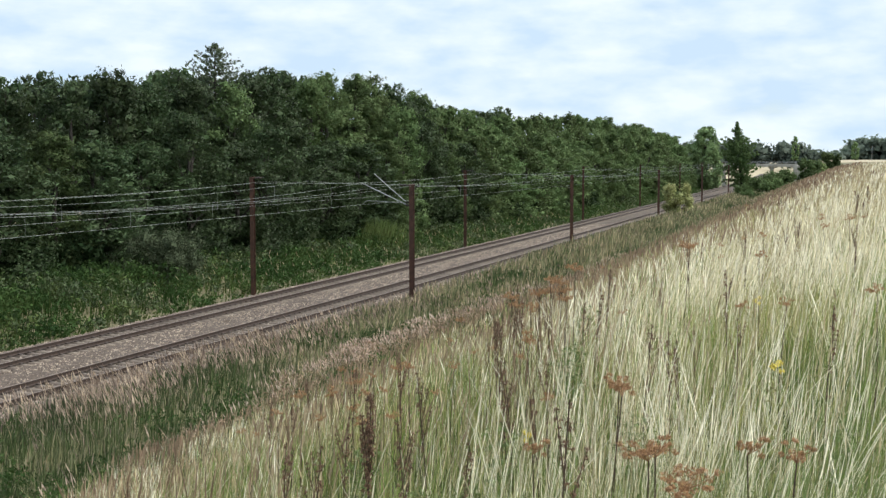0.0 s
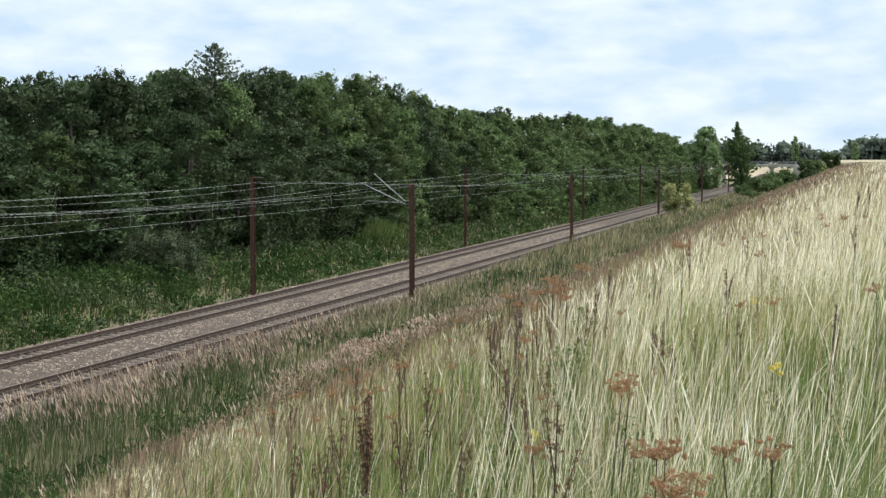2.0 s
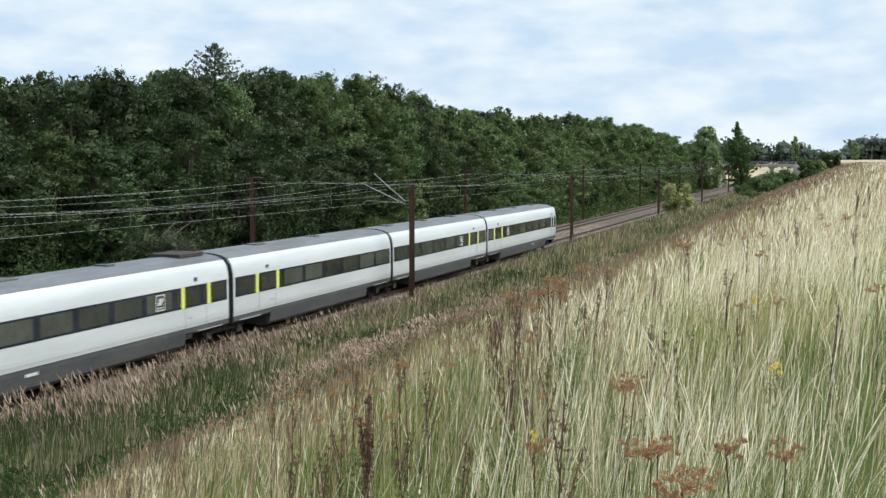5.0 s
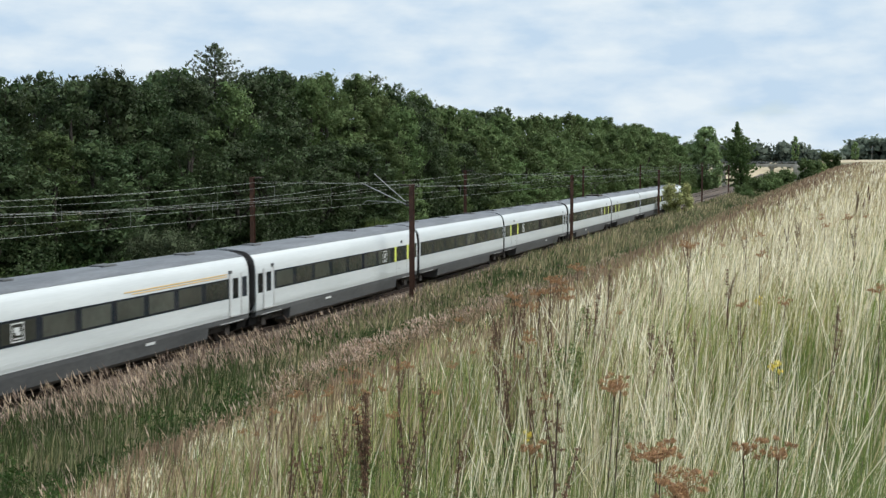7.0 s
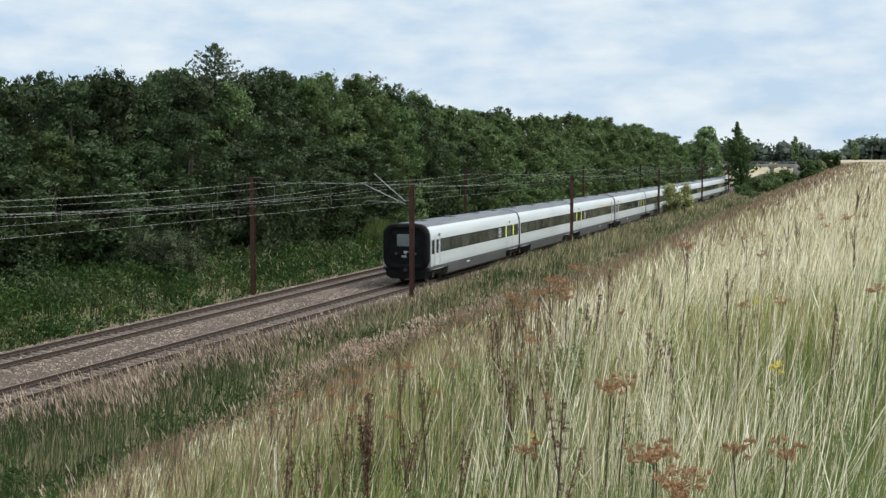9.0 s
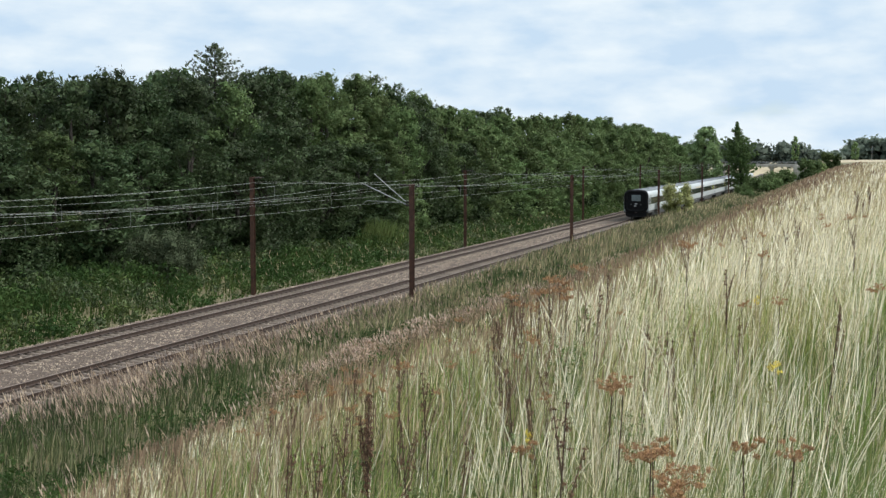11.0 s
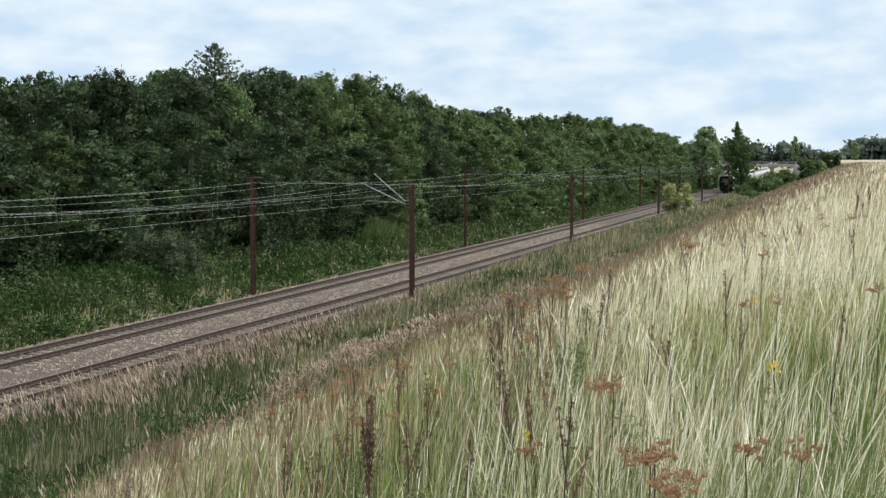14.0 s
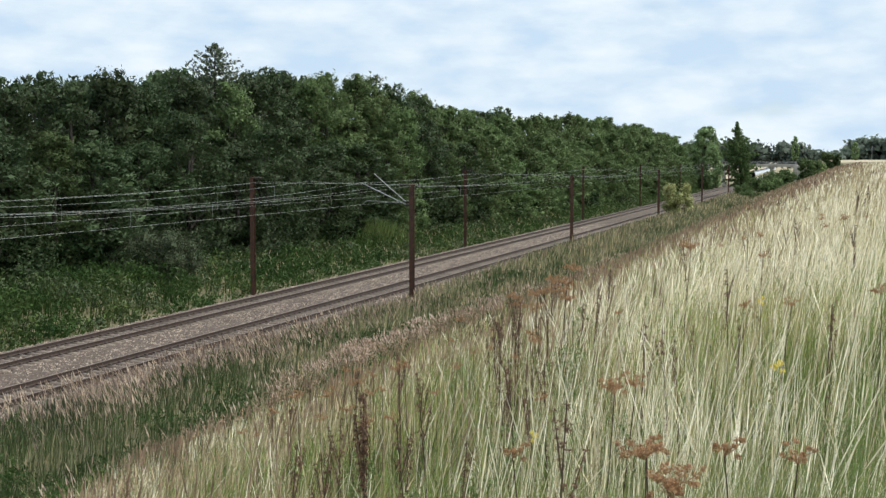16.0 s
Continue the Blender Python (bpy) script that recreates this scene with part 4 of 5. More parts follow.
def far_poplar(x, y, h, w):
    t = build_tree(61, h, 1.5, w, 22, 4600, 0.30, M_POPLAR, "slim distant poplar in front of the far wood")
    t.matrix_basis = pose(x, y, 5.2)
    return t


far_poplar(175.6, 600, 13.0, 1.7)
far_poplar(152.7, 640, 12.0, 1.4)
far_poplar(226.0, 660, 11.1, 1.9)


def build_bridge():
    """Concrete road bridge over the cutting, seen end on beyond the spruce."""
    t = thing("road_bridge", "pale concrete road bridge across the railway cutting", "bridge")
    part("deck", box(-14, 10, -3.5, 3.5, 5.12, 5.6, 0.08), M_CONCRETE, t)
    for y in (-3.6, 3.35):
        part("parapet", box(-15, 11, y, y + 0.25, 5.45, 5.95, 0.03), M_CONCRETE, t)
        part("rail", tube([(-15, y + 0.12, 6.45), (11, y + 0.12, 6.45)], 0.05), M_TUBE, t)
        for k in range(11):
            part("rail_post", tube([(-14.5 + 2.5 * k, y + 0.12, 5.9), (-14.5 + 2.5 * k, y + 0.12, 6.45)], 0.04, 6), M_TUBE, t)
    for x in (-8.8, 4.2):
        for y in (-2.5, 0, 2.5):
            part("pier", tube([(x, y, -1.5), (x, y, 4.9)], 0.4, 14), M_CONCRETE, t)
        part("pier_cap", box(x - 0.6, x + 0.6, -3.3, 3.3, 4.6, 5.13, 0.05), M_CONCRETE, t)
    for x, e in ((-14, -1), (10, 1)):
        part("abutment", box(min(x, x + 3 * e), max(x, x + 3 * e), -3.6, 3.6, -0.5, 5.5, 0.05), M_CONCRETE, t)
    t.matrix_basis = at_track(346, 2)


build_bridge()


def build_far_house():
    t = thing("far_house", "low distant farmhouse with a dark roof", "house")
    part("wall", box(-7, 7, -4, 4, 0, 2.8, 0.05), M_CONCRETE, t)
    b = bmesh.new()
    loft([(-4.6, 2.7), (4.6, 2.7), (0, 5.6)], -7.5, 7.5, bm=b)
    bmesh.ops.rotate(b, verts=b.verts, cent=(0, 0, 0), matrix=Matrix.Rotation(radians(90), 3, "Z"))
    part("roof", b, M_SKIRT, t, "dark tiled roof")
    t.matrix_basis = pose(333, 900, 4.0, 0, 0, 12)
    p = thing("street_lamp", "thin pale lamp post by the far road", "lamp post")
    part("pole", tube([(0, 0, 0), (0, 0, 8.0)], 0.12, 8, tip=0.6), M_TUBE, p)
    part("lantern", box(-0.2, 0.2, -0.9, 0.1, 7.9, 8.1, 0.03), M_TUBE, p)
    p.matrix_basis = pose(204.0, 572, 5.2)


build_far_house()

# ---- grasses and herbs ----


def value_noise(x, y, scale, seed):
    """Smooth noise in 0..1 over the plan."""
    r = np.random.default_rng(seed)
    g = r.uniform(0, 1, (64, 64))
    u, v = x / scale + 900.3, y / scale + 700.7
    i, j = np.floor(u).astype(int), np.floor(v).astype(int)
    fu, fv = u - i, v - j
    fu, fv = fu * fu * (3 - 2 * fu), fv * fv * (3 - 2 * fv)
    q = lambda a, b: g[a % 64, b % 64]
    return (q(i, j) * (1 - fu) + q(i + 1, j) * fu) * (1 - fv) + (q(i, j + 1) * (1 - fu) + q(i + 1, j + 1) * fu) * fv


def blade_arrays(rng, p, h, w, lean, droop=0.35, head=None):
    """Curved tapering blades, three triangles each; head (length share, width) adds a seed head of two triangles."""
    n = len(p)
    a = rng.uniform(0, 2 * math.pi, n)
    side = np.stack([np.cos(a), np.sin(a), np.zeros(n)], 1)
    la = 2 * math.pi * (1.6 * value_noise(p[:, 0], p[:, 1], 0.8, 31) + rng.normal(0, 0.26, n))
    ld = np.stack([np.cos(la), np.sin(la), np.zeros(n)], 1) * (lean * rng.uniform(0.2, 1.0, n))[:, None] * h[:, None]
    wind = np.array([0.10, -0.02, 0]) * h[:, None]
    up = np.array([0, 0, 1.0])
    mid = p + up * (h * 0.58)[:, None] + (ld + wind) * droop
    tip = p + up * h[:, None] + ld + wind
    ws = side * (w * 0.5)[:, None]
    v = np.stack([p - ws, p + ws, mid - ws * 0.75, mid + ws * 0.75, tip], 1)
    i = np.arange(n)[:, None] * 5
    t = np.concatenate([i + np.array([0, 1, 3]), i + np.array([0, 3, 2]), i + np.array([2, 3, 4])])
    v = v.reshape(-1, 3)
    if head:
        q = tip - (tip - mid) * head[0]
        hw = side * (w * head[1] * 0.5)[:, None]
        c = q + (tip - q) * 0.45
        hv = np.stack([q, c - hw, tip + (tip - q) * 0.15, c + hw], 1).reshape(-1, 3)
        j = np.arange(n)[:, None] * 4 + len(v)
        t = np.concatenate([t, j + np.array([0, 1, 2]), j + np.array([0, 2, 3])])
        v = np.concatenate([v, hv])
    return v, t


def plume_arrays(rng, p, h, w):
    """Thin stems with feathery spindle heads that nod downwind; five triangles each."""
    n = len(p)
    a = rng.uniform(0, 2 * math.pi, n)
    side = np.stack([np.cos(a), np.sin(a), np.zeros(n)], 1)
    cross = np.stack([-np.sin(a), np.cos(a), np.zeros(n)], 1)
    nod = (np.array([-0.16, 0.02, 0]) + rng.normal(0, 0.13, (n, 3)) * np.array([1, 1, 0])) * h[:, None]
    neck = p + np.array([0, 0, 1.0]) * (h * rng.uniform(0.66, 0.76, n))[:, None] + nod * 0.45
    tip = p + np.array([0, 0, 1.0]) * h[:, None] + nod
    c = neck + (tip - neck) * 0.38
    ws, wc = side * (w * rng.uniform(0.6, 1.3, n))[:, None] * 0.5, cross * (w * rng.uniform(0.6, 1.3, n))[:, None] * 0.5
    v = np.stack([p - side * 0.005, p + side * 0.005, neck, c - ws, c + ws, tip, c - wc, c + wc], 1).reshape(-1, 3)
    i = np.arange(n)[:, None] * 8
    return v, np.concatenate([i + np.array(k) for k in ((0, 1, 2), (2, 4, 3), (3, 4, 5), (2, 7, 6), (6, 7, 5))])


def bank_points(rng, n, r0, r1, a0=-23.5, a1=27.0, lo=14.0, hi=70.0, power=0.5):
    """Points on the bank round the eye, thinning out with distance."""
    r = r0 * (r1 / r0) ** (rng.uniform(0, 1, n) ** power)
    a = np.radians(rng.uniform(a0, a1, n))
    x, y = r * np.sin(a), r * np.cos(a)
    s, off = to_track_np(x, y)
    z = ground_z(s, off)
    ok = (off > lo) & (off < hi)
    return np.stack([x, y, z - 0.02], 1)[ok], r[ok], a[ok], s[ok], off[ok]


SWAY = []


def lifted(v, t, lift):
    """Blades turned to the sun's side, shaded as a soft sward: normals leaning up."""
    n = np.cross(v[t[:, 1]] - v[t[:, 0]], v[t[:, 2]] - v[t[:, 0]])
    n /= np.linalg.norm(n, axis=1)[:, None] + 1e-12
    back = n @ np.array([1.0, 0.1, 0.4]) < 0
    t = np.where(back[:, None], t[:, ::-1], t)
    n = np.where(back[:, None], -n, n)
    vn = np.zeros_like(v)
    for k in range(3):
        np.add.at(vn, t[:, k], n)
    vn /= np.linalg.norm(vn, axis=1)[:, None] + 1e-12
    vn = vn * (1 - lift) + np.array([0, 0, lift])
    return t, vn / np.linalg.norm(vn, axis=1)[:, None]


def grass_object(name, v, t, mat, label, origin=None, sway=0.0, lift=0.0):
    if origin is not None:
        v = v - np.array(origin)
    nr = None
    if lift:
        t, nr = lifted(v, t, lift)
    ob = new(name, big_mesh(name, v, t, [mat], normals=nr))
    if origin is not None:
        ob.location = origin
    tagged(ob, label, "grass", kind="stuff")
    if sway:
        SWAY.append((ob, origin, sway))
    return ob


def in_patches(name, label, mat, rng, p, r, a, build, sway, lift=0.0):
    """Near growth in patches that sway each on its own; the far growth stays one mesh."""
    near = r < 16
    key = (np.floor((a + 1) * 9).astype(int) * 100 + np.floor(np.log(r) * 3.0).astype(int))
    for k in np.unique(key[near]):
        m = near & (key == k)
        o = p[m].mean(0)
        v, t = build(m)
        grass_object(name, v, t, mat, label, tuple(o), sway, lift)
    if (~near).any():
        v, t = build(~near)
        grass_object(name, v, t, mat, label, lift=lift)


def build_bank_grass():
    rng = np.random.default_rng(21)
    # bleached straw stems, in tufts
    p, r, a, s, off = bank_points(rng, 285000, 2.4, 170, power=0.64)
    tuft = value_noise(p[:, 0], p[:, 1], 0.45, 2)
    dry = value_noise(p[:, 0], p[:, 1], 2.4, 1)
    lush_right = np.clip((13 - r) / 9, 0, 1)
    shoulder = np.clip((off - 21.0) / 3.2, 0, 1)
    chance = np.clip((tuft * 0.75 + dry * 0.6) * 3.2 - 1.55, 0.04, 1) * (0.68 + 0.32 * shoulder) * (1 - (0.34 + 0.46 * np.clip((a + 0.04) / 0.18, 0, 1)) * lush_right)
    chance = chance * np.clip(2.2 * value_noise(p[:, 0], p[:, 1], 1.0, 47) - 0.35, 0.12, 1)
    chance = chance * (0.85 + 0.15 * np.clip(a / 0.14, 0, 1))
    chance = np.maximum(chance, np.clip((r - 9) / 8, 0, 1) * np.clip((off - 22) / 2.5, 0, 1) * (0.15 + 0.75 * dry))
    gaps = np.clip(3.4 * (value_noise(p[:, 0], p[:, 1], 0.55, 71) * 0.6 + value_noise(p[:, 0], p[:, 1], 1.7, 72) * 0.4) - 0.92, 0.12, 1)
    chance = chance * np.where(r < 40, gaps, 0.5 + 0.5 * gaps) * (1 - 0.6 * np.clip((r - 55) / 50, 0, 1) * np.clip((26.5 - off) / 2.5, 0, 1))
    keep = rng.uniform(0, 1, len(p)) < chance
    p, r, a, off = p[keep], r[keep], a[keep], off[keep]
    h = rng.uniform(0.5, 1.12, len(p)) * np.where(r < 4, 0.8, 1) * (0.72 + 0.28 * np.clip((off - 20.5) / 4, 0, 1))
    w = np.maximum(0.0024, r * 0.00037) * rng.uniform(0.6, 1.5, len(p))
    lean = 0.05 + 0.62 * rng.uniform(0, 1, len(p)) ** 1.6
    sort = np.clip(0.55 * rng.uniform(0, 1, len(p)) + 0.42 * np.clip((r - 14) / 22, 0, 1) + 1.1 * (value_noise(p[:, 0], p[:, 1], 0.7, 41) - 0.5) + 0.22, 0, 0.999)
    for lo, hi, mat, label in ((0.0, 0.40, M_STRAW, "bleached dry straw stems standing on the bank"), (0.40, 0.80, M_PALE, "sun-whitened straw stems standing on the bank"), (0.80, 1.0, M_BUFF, "weathered buff straw stems on the bank")):
        q = (sort >= lo) & (sort < hi)
        pq, hq, wq, lq = p[q], h[q], w[q], lean[q]
        in_patches("straw_grass", label, mat, rng, pq, r[q], a[q], lambda m: blade_arrays(rng, pq[m], hq[m], wq[m], lq[m], head=(0.6, 1.7)), 2.2, 0.4)
    # green blades below
    p2, r2, a2, s2, off2 = bank_points(rng, 92000, 2.4, 70, power=0.8)
    lush = value_noise(p2[:, 0], p2[:, 1], 1.8, 3)
    keep = rng.uniform(0, 1, len(p2)) < (0.35 + 0.65 * lush)
    p2, r2, a2 = p2[keep], r2[keep], a2[keep]
    h2 = rng.uniform(0.25, 0.78, len(p2)) * np.interp(r2, (2.5, 8, 14, 22), (1.2, 1.1, 1.0, 1.2)) * (0.7 + 0.5 * lush[keep])
    w2 = np.maximum(0.0042, r2 * 0.00075) * rng.uniform(0.7, 1.4, len(p2))
    l2 = rng.uniform(0.1, 0.8, len(p2))
    cool = value_noise(p2[:, 0], p2[:, 1], 1.1, 43) + rng.normal(0, 0.07, len(p2)) > 0.74
    hollow = value_noise(p2[:, 0], p2[:, 1], 0.55, 71) * 0.6 + value_noise(p2[:, 0], p2[:, 1], 1.7, 72) * 0.4
    fresh = ~cool & (hollow + rng.normal(0, 0.05, len(p2)) < 0.46) & (r2 < 26)
    for q, mat, label in ((~cool & ~fresh, M_GRASS, "yellow-green grass blades under the straw"), (fresh, M_FRESH, "fresh green grass blades in the gaps of the straw"), (cool, M_BLUEGRASS, "blue-green grass blades among the straw")):
        pq, hq, wq, lq = p2[q], h2[q], w2[q], l2[q]
        in_patches("green_grass", label, mat, rng, pq, r2[q], a2[q], lambda m: blade_arrays(rng, pq[m], hq[m], wq[m], lq[m]), 1.6, 0.3)
    # low blades in a dark green that stands in for shade within the sward
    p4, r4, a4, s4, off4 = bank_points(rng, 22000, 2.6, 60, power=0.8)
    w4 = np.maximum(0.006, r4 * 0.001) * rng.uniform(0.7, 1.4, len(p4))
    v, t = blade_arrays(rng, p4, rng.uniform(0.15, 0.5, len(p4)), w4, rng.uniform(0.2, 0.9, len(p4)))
    grass_object("old_grass", v, t, M_DGRASS, "low grass coloured dark for the shade within the sward")
    # tan seed grass towards the lower bank
    p3, r3, a3, s3, off3 = bank_points(rng, 62000, 3.0, 220, lo=12.0, hi=40, power=0.62)
    keep = rng.uniform(0, 1, len(p3)) < np.clip(1.0 - (off3 - 20.0) / 4.0, 0.05, 0.8) * np.clip((off3 - 14) / 4, 0, 1) * np.clip(3 * value_noise(p3[:, 0], p3[:, 1], 0.9, 73) - 0.9, 0.1, 1) * np.clip((r3 - 4) / 6, 0.35, 1)
    p3, r3, a3 = p3[keep], r3[keep], a3[keep]
    h3 = rng.uniform(0.4, 0.85, len(p3))
    w3 = np.maximum(0.0035, r3 * 0.0005) * rng.uniform(0.7, 1.4, len(p3))
    l3 = rng.uniform(0.05, 0.4, len(p3))
    in_patches("tan_grass", "tan seeding grass on the bank's shoulder", M_TAN, rng, p3, r3, a3, lambda m: blade_arrays(rng, p3[m], h3[m], w3[m], l3[m], head=(0.5, 2.6)), 2.0)
    # red-brown herbs: scattered near the shoulder, a band along the far crest
    p5, r5, a5, s5, off5 = bank_points(rng, 84000, 3.2, 260, lo=11.0, hi=60, power=0.55)
    z = value_noise(p5[:, 0], p5[:, 1], 1.3, 9)
    far_band = np.clip((r5 - 38) / 35, 0, 1) * np.clip((28.5 - off5) / 3.5, 0, 1)
    near_band = np.clip((z - 0.46) * 3.5, 0, 1) * np.clip((25.0 - off5) / 3, 0, 1) * np.clip((r5 - 5.5) / 5, 0.15, 1)
    keep = rng.uniform(0, 1, len(p5)) < np.maximum(np.maximum(near_band * 0.9, far_band * 0.95), 0.9 * np.clip((z - 0.35) * 4, 0, 1) * np.clip(1.5 - np.abs(off5 - 12.0) / 2.2, 0, 1) * np.clip((34 - s5) / 3, 0, 1) * np.clip((s5 - 22) / 3, 0, 1))
    p5, r5, a5 = p5[keep], r5[keep], a5[keep]
    h5 = rng.uniform(0.5, 1.0, len(p5))
    w5 = np.maximum(0.003, r5 * 0.00045) * rng.uniform(0.7, 1.4, len(p5))
    v, t = blade_arrays(rng, p5, h5, w5, rng.uniform(0.05, 0.35, len(p5)), head=(0.75, 3.0))
    grass_object("red_herb", v, t, M_REDHERB, "red-brown seeding herbs among the grass")


def verge_points(rng, n, s0, s1, o0, o1):
    s = s0 * (s1 / s0) ** rng.uniform(0, 1, n)
    off = rng.uniform(o0, o1, n)
    x, y = trk_np(s, off)
    return np.stack([x, y, ground_z(s, off) - 0.02], 1), s, off


def build_verges():
    rng = np.random.default_rng(22)
    # near verge: pale plumes over dark grass by the ballast, green beyond, a rose-buff band at the bank's foot
    p, s, off = verge_points(rng, 74000, 14, 300, 1.7, 17)
    dist = np.hypot(p[:, 0], p[:, 1])
    w = np.maximum(0.007, dist * 0.00085) * rng.uniform(0.6, 1.4, len(p))
    tall = np.clip((off - 0.6) / 1.5, 0.6, 1) * np.interp(s, (20, 42, 60, 100, 160), (1.1, 1.0, 1.15, 1.35, 1.2))
    tall = tall * (0.6 + 0.8 * value_noise(s, off * 1.6, 1.5, 61))
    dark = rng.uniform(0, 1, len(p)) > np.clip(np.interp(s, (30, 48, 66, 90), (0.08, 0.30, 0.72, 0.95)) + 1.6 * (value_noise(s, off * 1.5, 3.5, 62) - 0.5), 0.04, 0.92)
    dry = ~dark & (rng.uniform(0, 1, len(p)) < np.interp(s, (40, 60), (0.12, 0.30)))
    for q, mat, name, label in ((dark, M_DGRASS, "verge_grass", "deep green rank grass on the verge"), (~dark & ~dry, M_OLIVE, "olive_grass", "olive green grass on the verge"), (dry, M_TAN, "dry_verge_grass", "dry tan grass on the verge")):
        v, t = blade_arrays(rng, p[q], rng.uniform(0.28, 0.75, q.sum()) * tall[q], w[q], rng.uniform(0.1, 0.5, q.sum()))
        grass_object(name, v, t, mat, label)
    p, s, off = verge_points(rng, 64000, 14, 240, 1.8, 15)
    clump = np.clip((value_noise(s, off, 0.6, 63) * 0.5 + value_noise(s, off * 1.6, 2.6, 64) * 0.7 - 0.44) * 4.0, 0.03, 0.75)
    by_track = np.clip((np.interp(s, (22, 30, 40), (5.6, 7.2, 7.6)) - off + 1.2 * np.sin(s * 0.5)) / 1.5, 0, 1) * np.interp(s, (14, 24, 42, 50, 75), (0.5, 0.85, 0.9, 0.28, 0.08))
    foot = np.interp(s, (20, 27, 34, 44, 60, 90), (11.6, 10.6, 9.3, 8.6, 9.2, 10.5))
    rosy = 1.6 * np.clip(1.5 - np.abs(off - foot + 0.4 * np.sin(s * 0.8)) / 0.8, 0, 1) * np.interp(s, (28, 34, 38, 58, 85), (0.05, 0.35, 0.95, 0.9, 0.2))
    strew = 0.10 * np.clip((s - 40) / 12, 0, 1) * np.clip((80 - s) / 15, 0, 1) + 0.02
    u = rng.uniform(0, 1, len(p))
    plume = u < np.maximum(by_track, strew) * clump
    rose = (u < rosy * np.sqrt(np.clip(clump * 1.5, 0, 1))) & ~(plume & (off < 7))
    plume = plume & ~rose
    for q, mat, name, label, hi in ((plume, M_PINK, "plume_grass", "pale pinkish plume grass along the ballast edge", 1.25), (rose, M_ROSE, "rose_grass", "rose-buff flowering grass at the foot of the bank", 0.85)):
        v, t = plume_arrays(rng, p[q], rng.uniform(0.62, 1.0, q.sum()) * hi * np.interp(s[q], (30, 50, 70), (1.0, 0.85, 0.7)), np.maximum(0.030, 0.00095 * np.hypot(p[q, 0], p[q, 1])))
        grass_object(name, v, t, mat, label, lift=0.25)
    # broad-leaved herbs low in the green stretches
    k = 2300
    s, off = 15 * (90 / 15) ** rng.uniform(0, 1, k), rng.uniform(2.6, 14, k)
    ok = value_noise(s, off, 2.4, 66) > np.where((off > 7) & (s < 31), 0.42, 0.70)
    s, off = s[ok], off[ok]
    x, y = trk_np(s, off)
    c = np.stack([x, y, ground_z(s, off) + rng.uniform(0.2, 0.62, len(s))], 1)
    v, t = leaf_cloud(rng, c, rng.uniform(0.16, 0.34, len(c)), len(c) * 22, 0.055)
    ob = new("verge_herb_leaves", big_mesh("verge_herb_leaves", v, t, [M_NETTLE], normals=leaf_cloud.out))
    tagged(ob, "dark leafy herbs in the verge grass", "herbs", kind="stuff")
    # brown herbs between the green and the straw
    k = 1500
    s = rng.uniform(20, 62, k)
    off = np.interp(s, (20, 27, 34, 44, 60), (12.6, 11.6, 10.6, 10.0, 10.6)) + rng.normal(0, 0.9, k)
    ok = value_noise(s, off, 1.6, 74) > 0.40
    s, off = s[ok], off[ok]
    x, y = trk_np(s, off)
    c = np.stack([x, y, ground_z(s, off) + rng.uniform(0.25, 0.75, len(s))], 1)
    v, t = leaf_cloud(rng, c, rng.uniform(0.12, 0.28, len(c)), len(c) * 20, 0.034)
    ob = new("brown_herb_tops", big_mesh("brown_herb_tops", v, t, [M_REDHERB], normals=leaf_cloud.out))
    tagged(ob, "red-brown seeding herb tops at the bank's foot", "herbs", kind="stuff")
    # far verge: nettles and rank grass
    p, s, off = verge_points(rng, 15000, 36, 330, -21, -8.1)
    w = np.maximum(0.02, np.hypot(p[:, 0], p[:, 1]) * 0.0009) * rng.uniform(0.8, 1.6, len(p))
    rise = (0.35 + 0.9 * np.clip((-off - 8.6) / 5, 0, 1)) * (0.5 + 1.0 * value_noise(s, off * 1.3, 2.2, 67))
    ok = -off < np.interp(s, (30, 60, 110, 200, 330), (22, 21, 17, 14, 13.5))
    p, w, rise, s, off = p[ok], w[ok], rise[ok], s[ok], off[ok]
    fair = value_noise(s, off * 1.6, 5.0, 45) + rng.normal(0, 0.08, len(p)) > 0.58
    for q, mat, label in ((~fair, M_NETTLE, "rank green grass and nettles below the wood"), (fair, M_REED, "yellow-green rank grass below the wood")):
        v, t = blade_arrays(rng, p[q], rng.uniform(0.5, 1.0, q.sum()) * rise[q], w[q], rng.uniform(0.2, 0.6, q.sum()))
        grass_object("rank_grass", v, t, mat, label)
    # a tall stand of reeds at the wood's foot
    n = 2600
    s, off = 99.0 + rng.normal(0, 1.7, n), -14.8 + rng.normal(0, 0.9, n)
    x, y = trk_np(s, off)
    p = np.stack([x, y, ground_z(s, off) - 0.02], 1)
    v, t = blade_arrays(rng, p, rng.uniform(1.2, 2.9, n) * np.exp(-((s - 99) / 4) ** 2), rng.uniform(0.06, 0.12, n), rng.uniform(0.1, 0.45, n))
    grass_object("reed_stand", v, t, M_REED, "tall light green reeds at the wood's foot", lift=0.3)
    # lumpy nettle and bramble clumps
    p, s, off = verge_points(rng, 9000, 40, 300, -21, -8.7)
    lump = value_noise(s, off * 1.3, 2.2, 67) * 0.6 + value_noise(s, off * 1.3, 0.9, 68) * 0.4
    ok = (-off < np.interp(s, (30, 60, 110, 200, 330), (22, 21, 17, 14, 13.5))) & (lump > 0.30)
    p, off, lump, s = p[ok], off[ok], lump[ok], s[ok]
    top = (0.35 + 1.0 * np.clip((-off - 8.8) / 4.5, 0, 1)) * (0.35 + 1.25 * lump)
    c = p + np.array([0, 0, 1.0]) * (top * rng.uniform(0.35, 1.0, len(p)))[:, None]
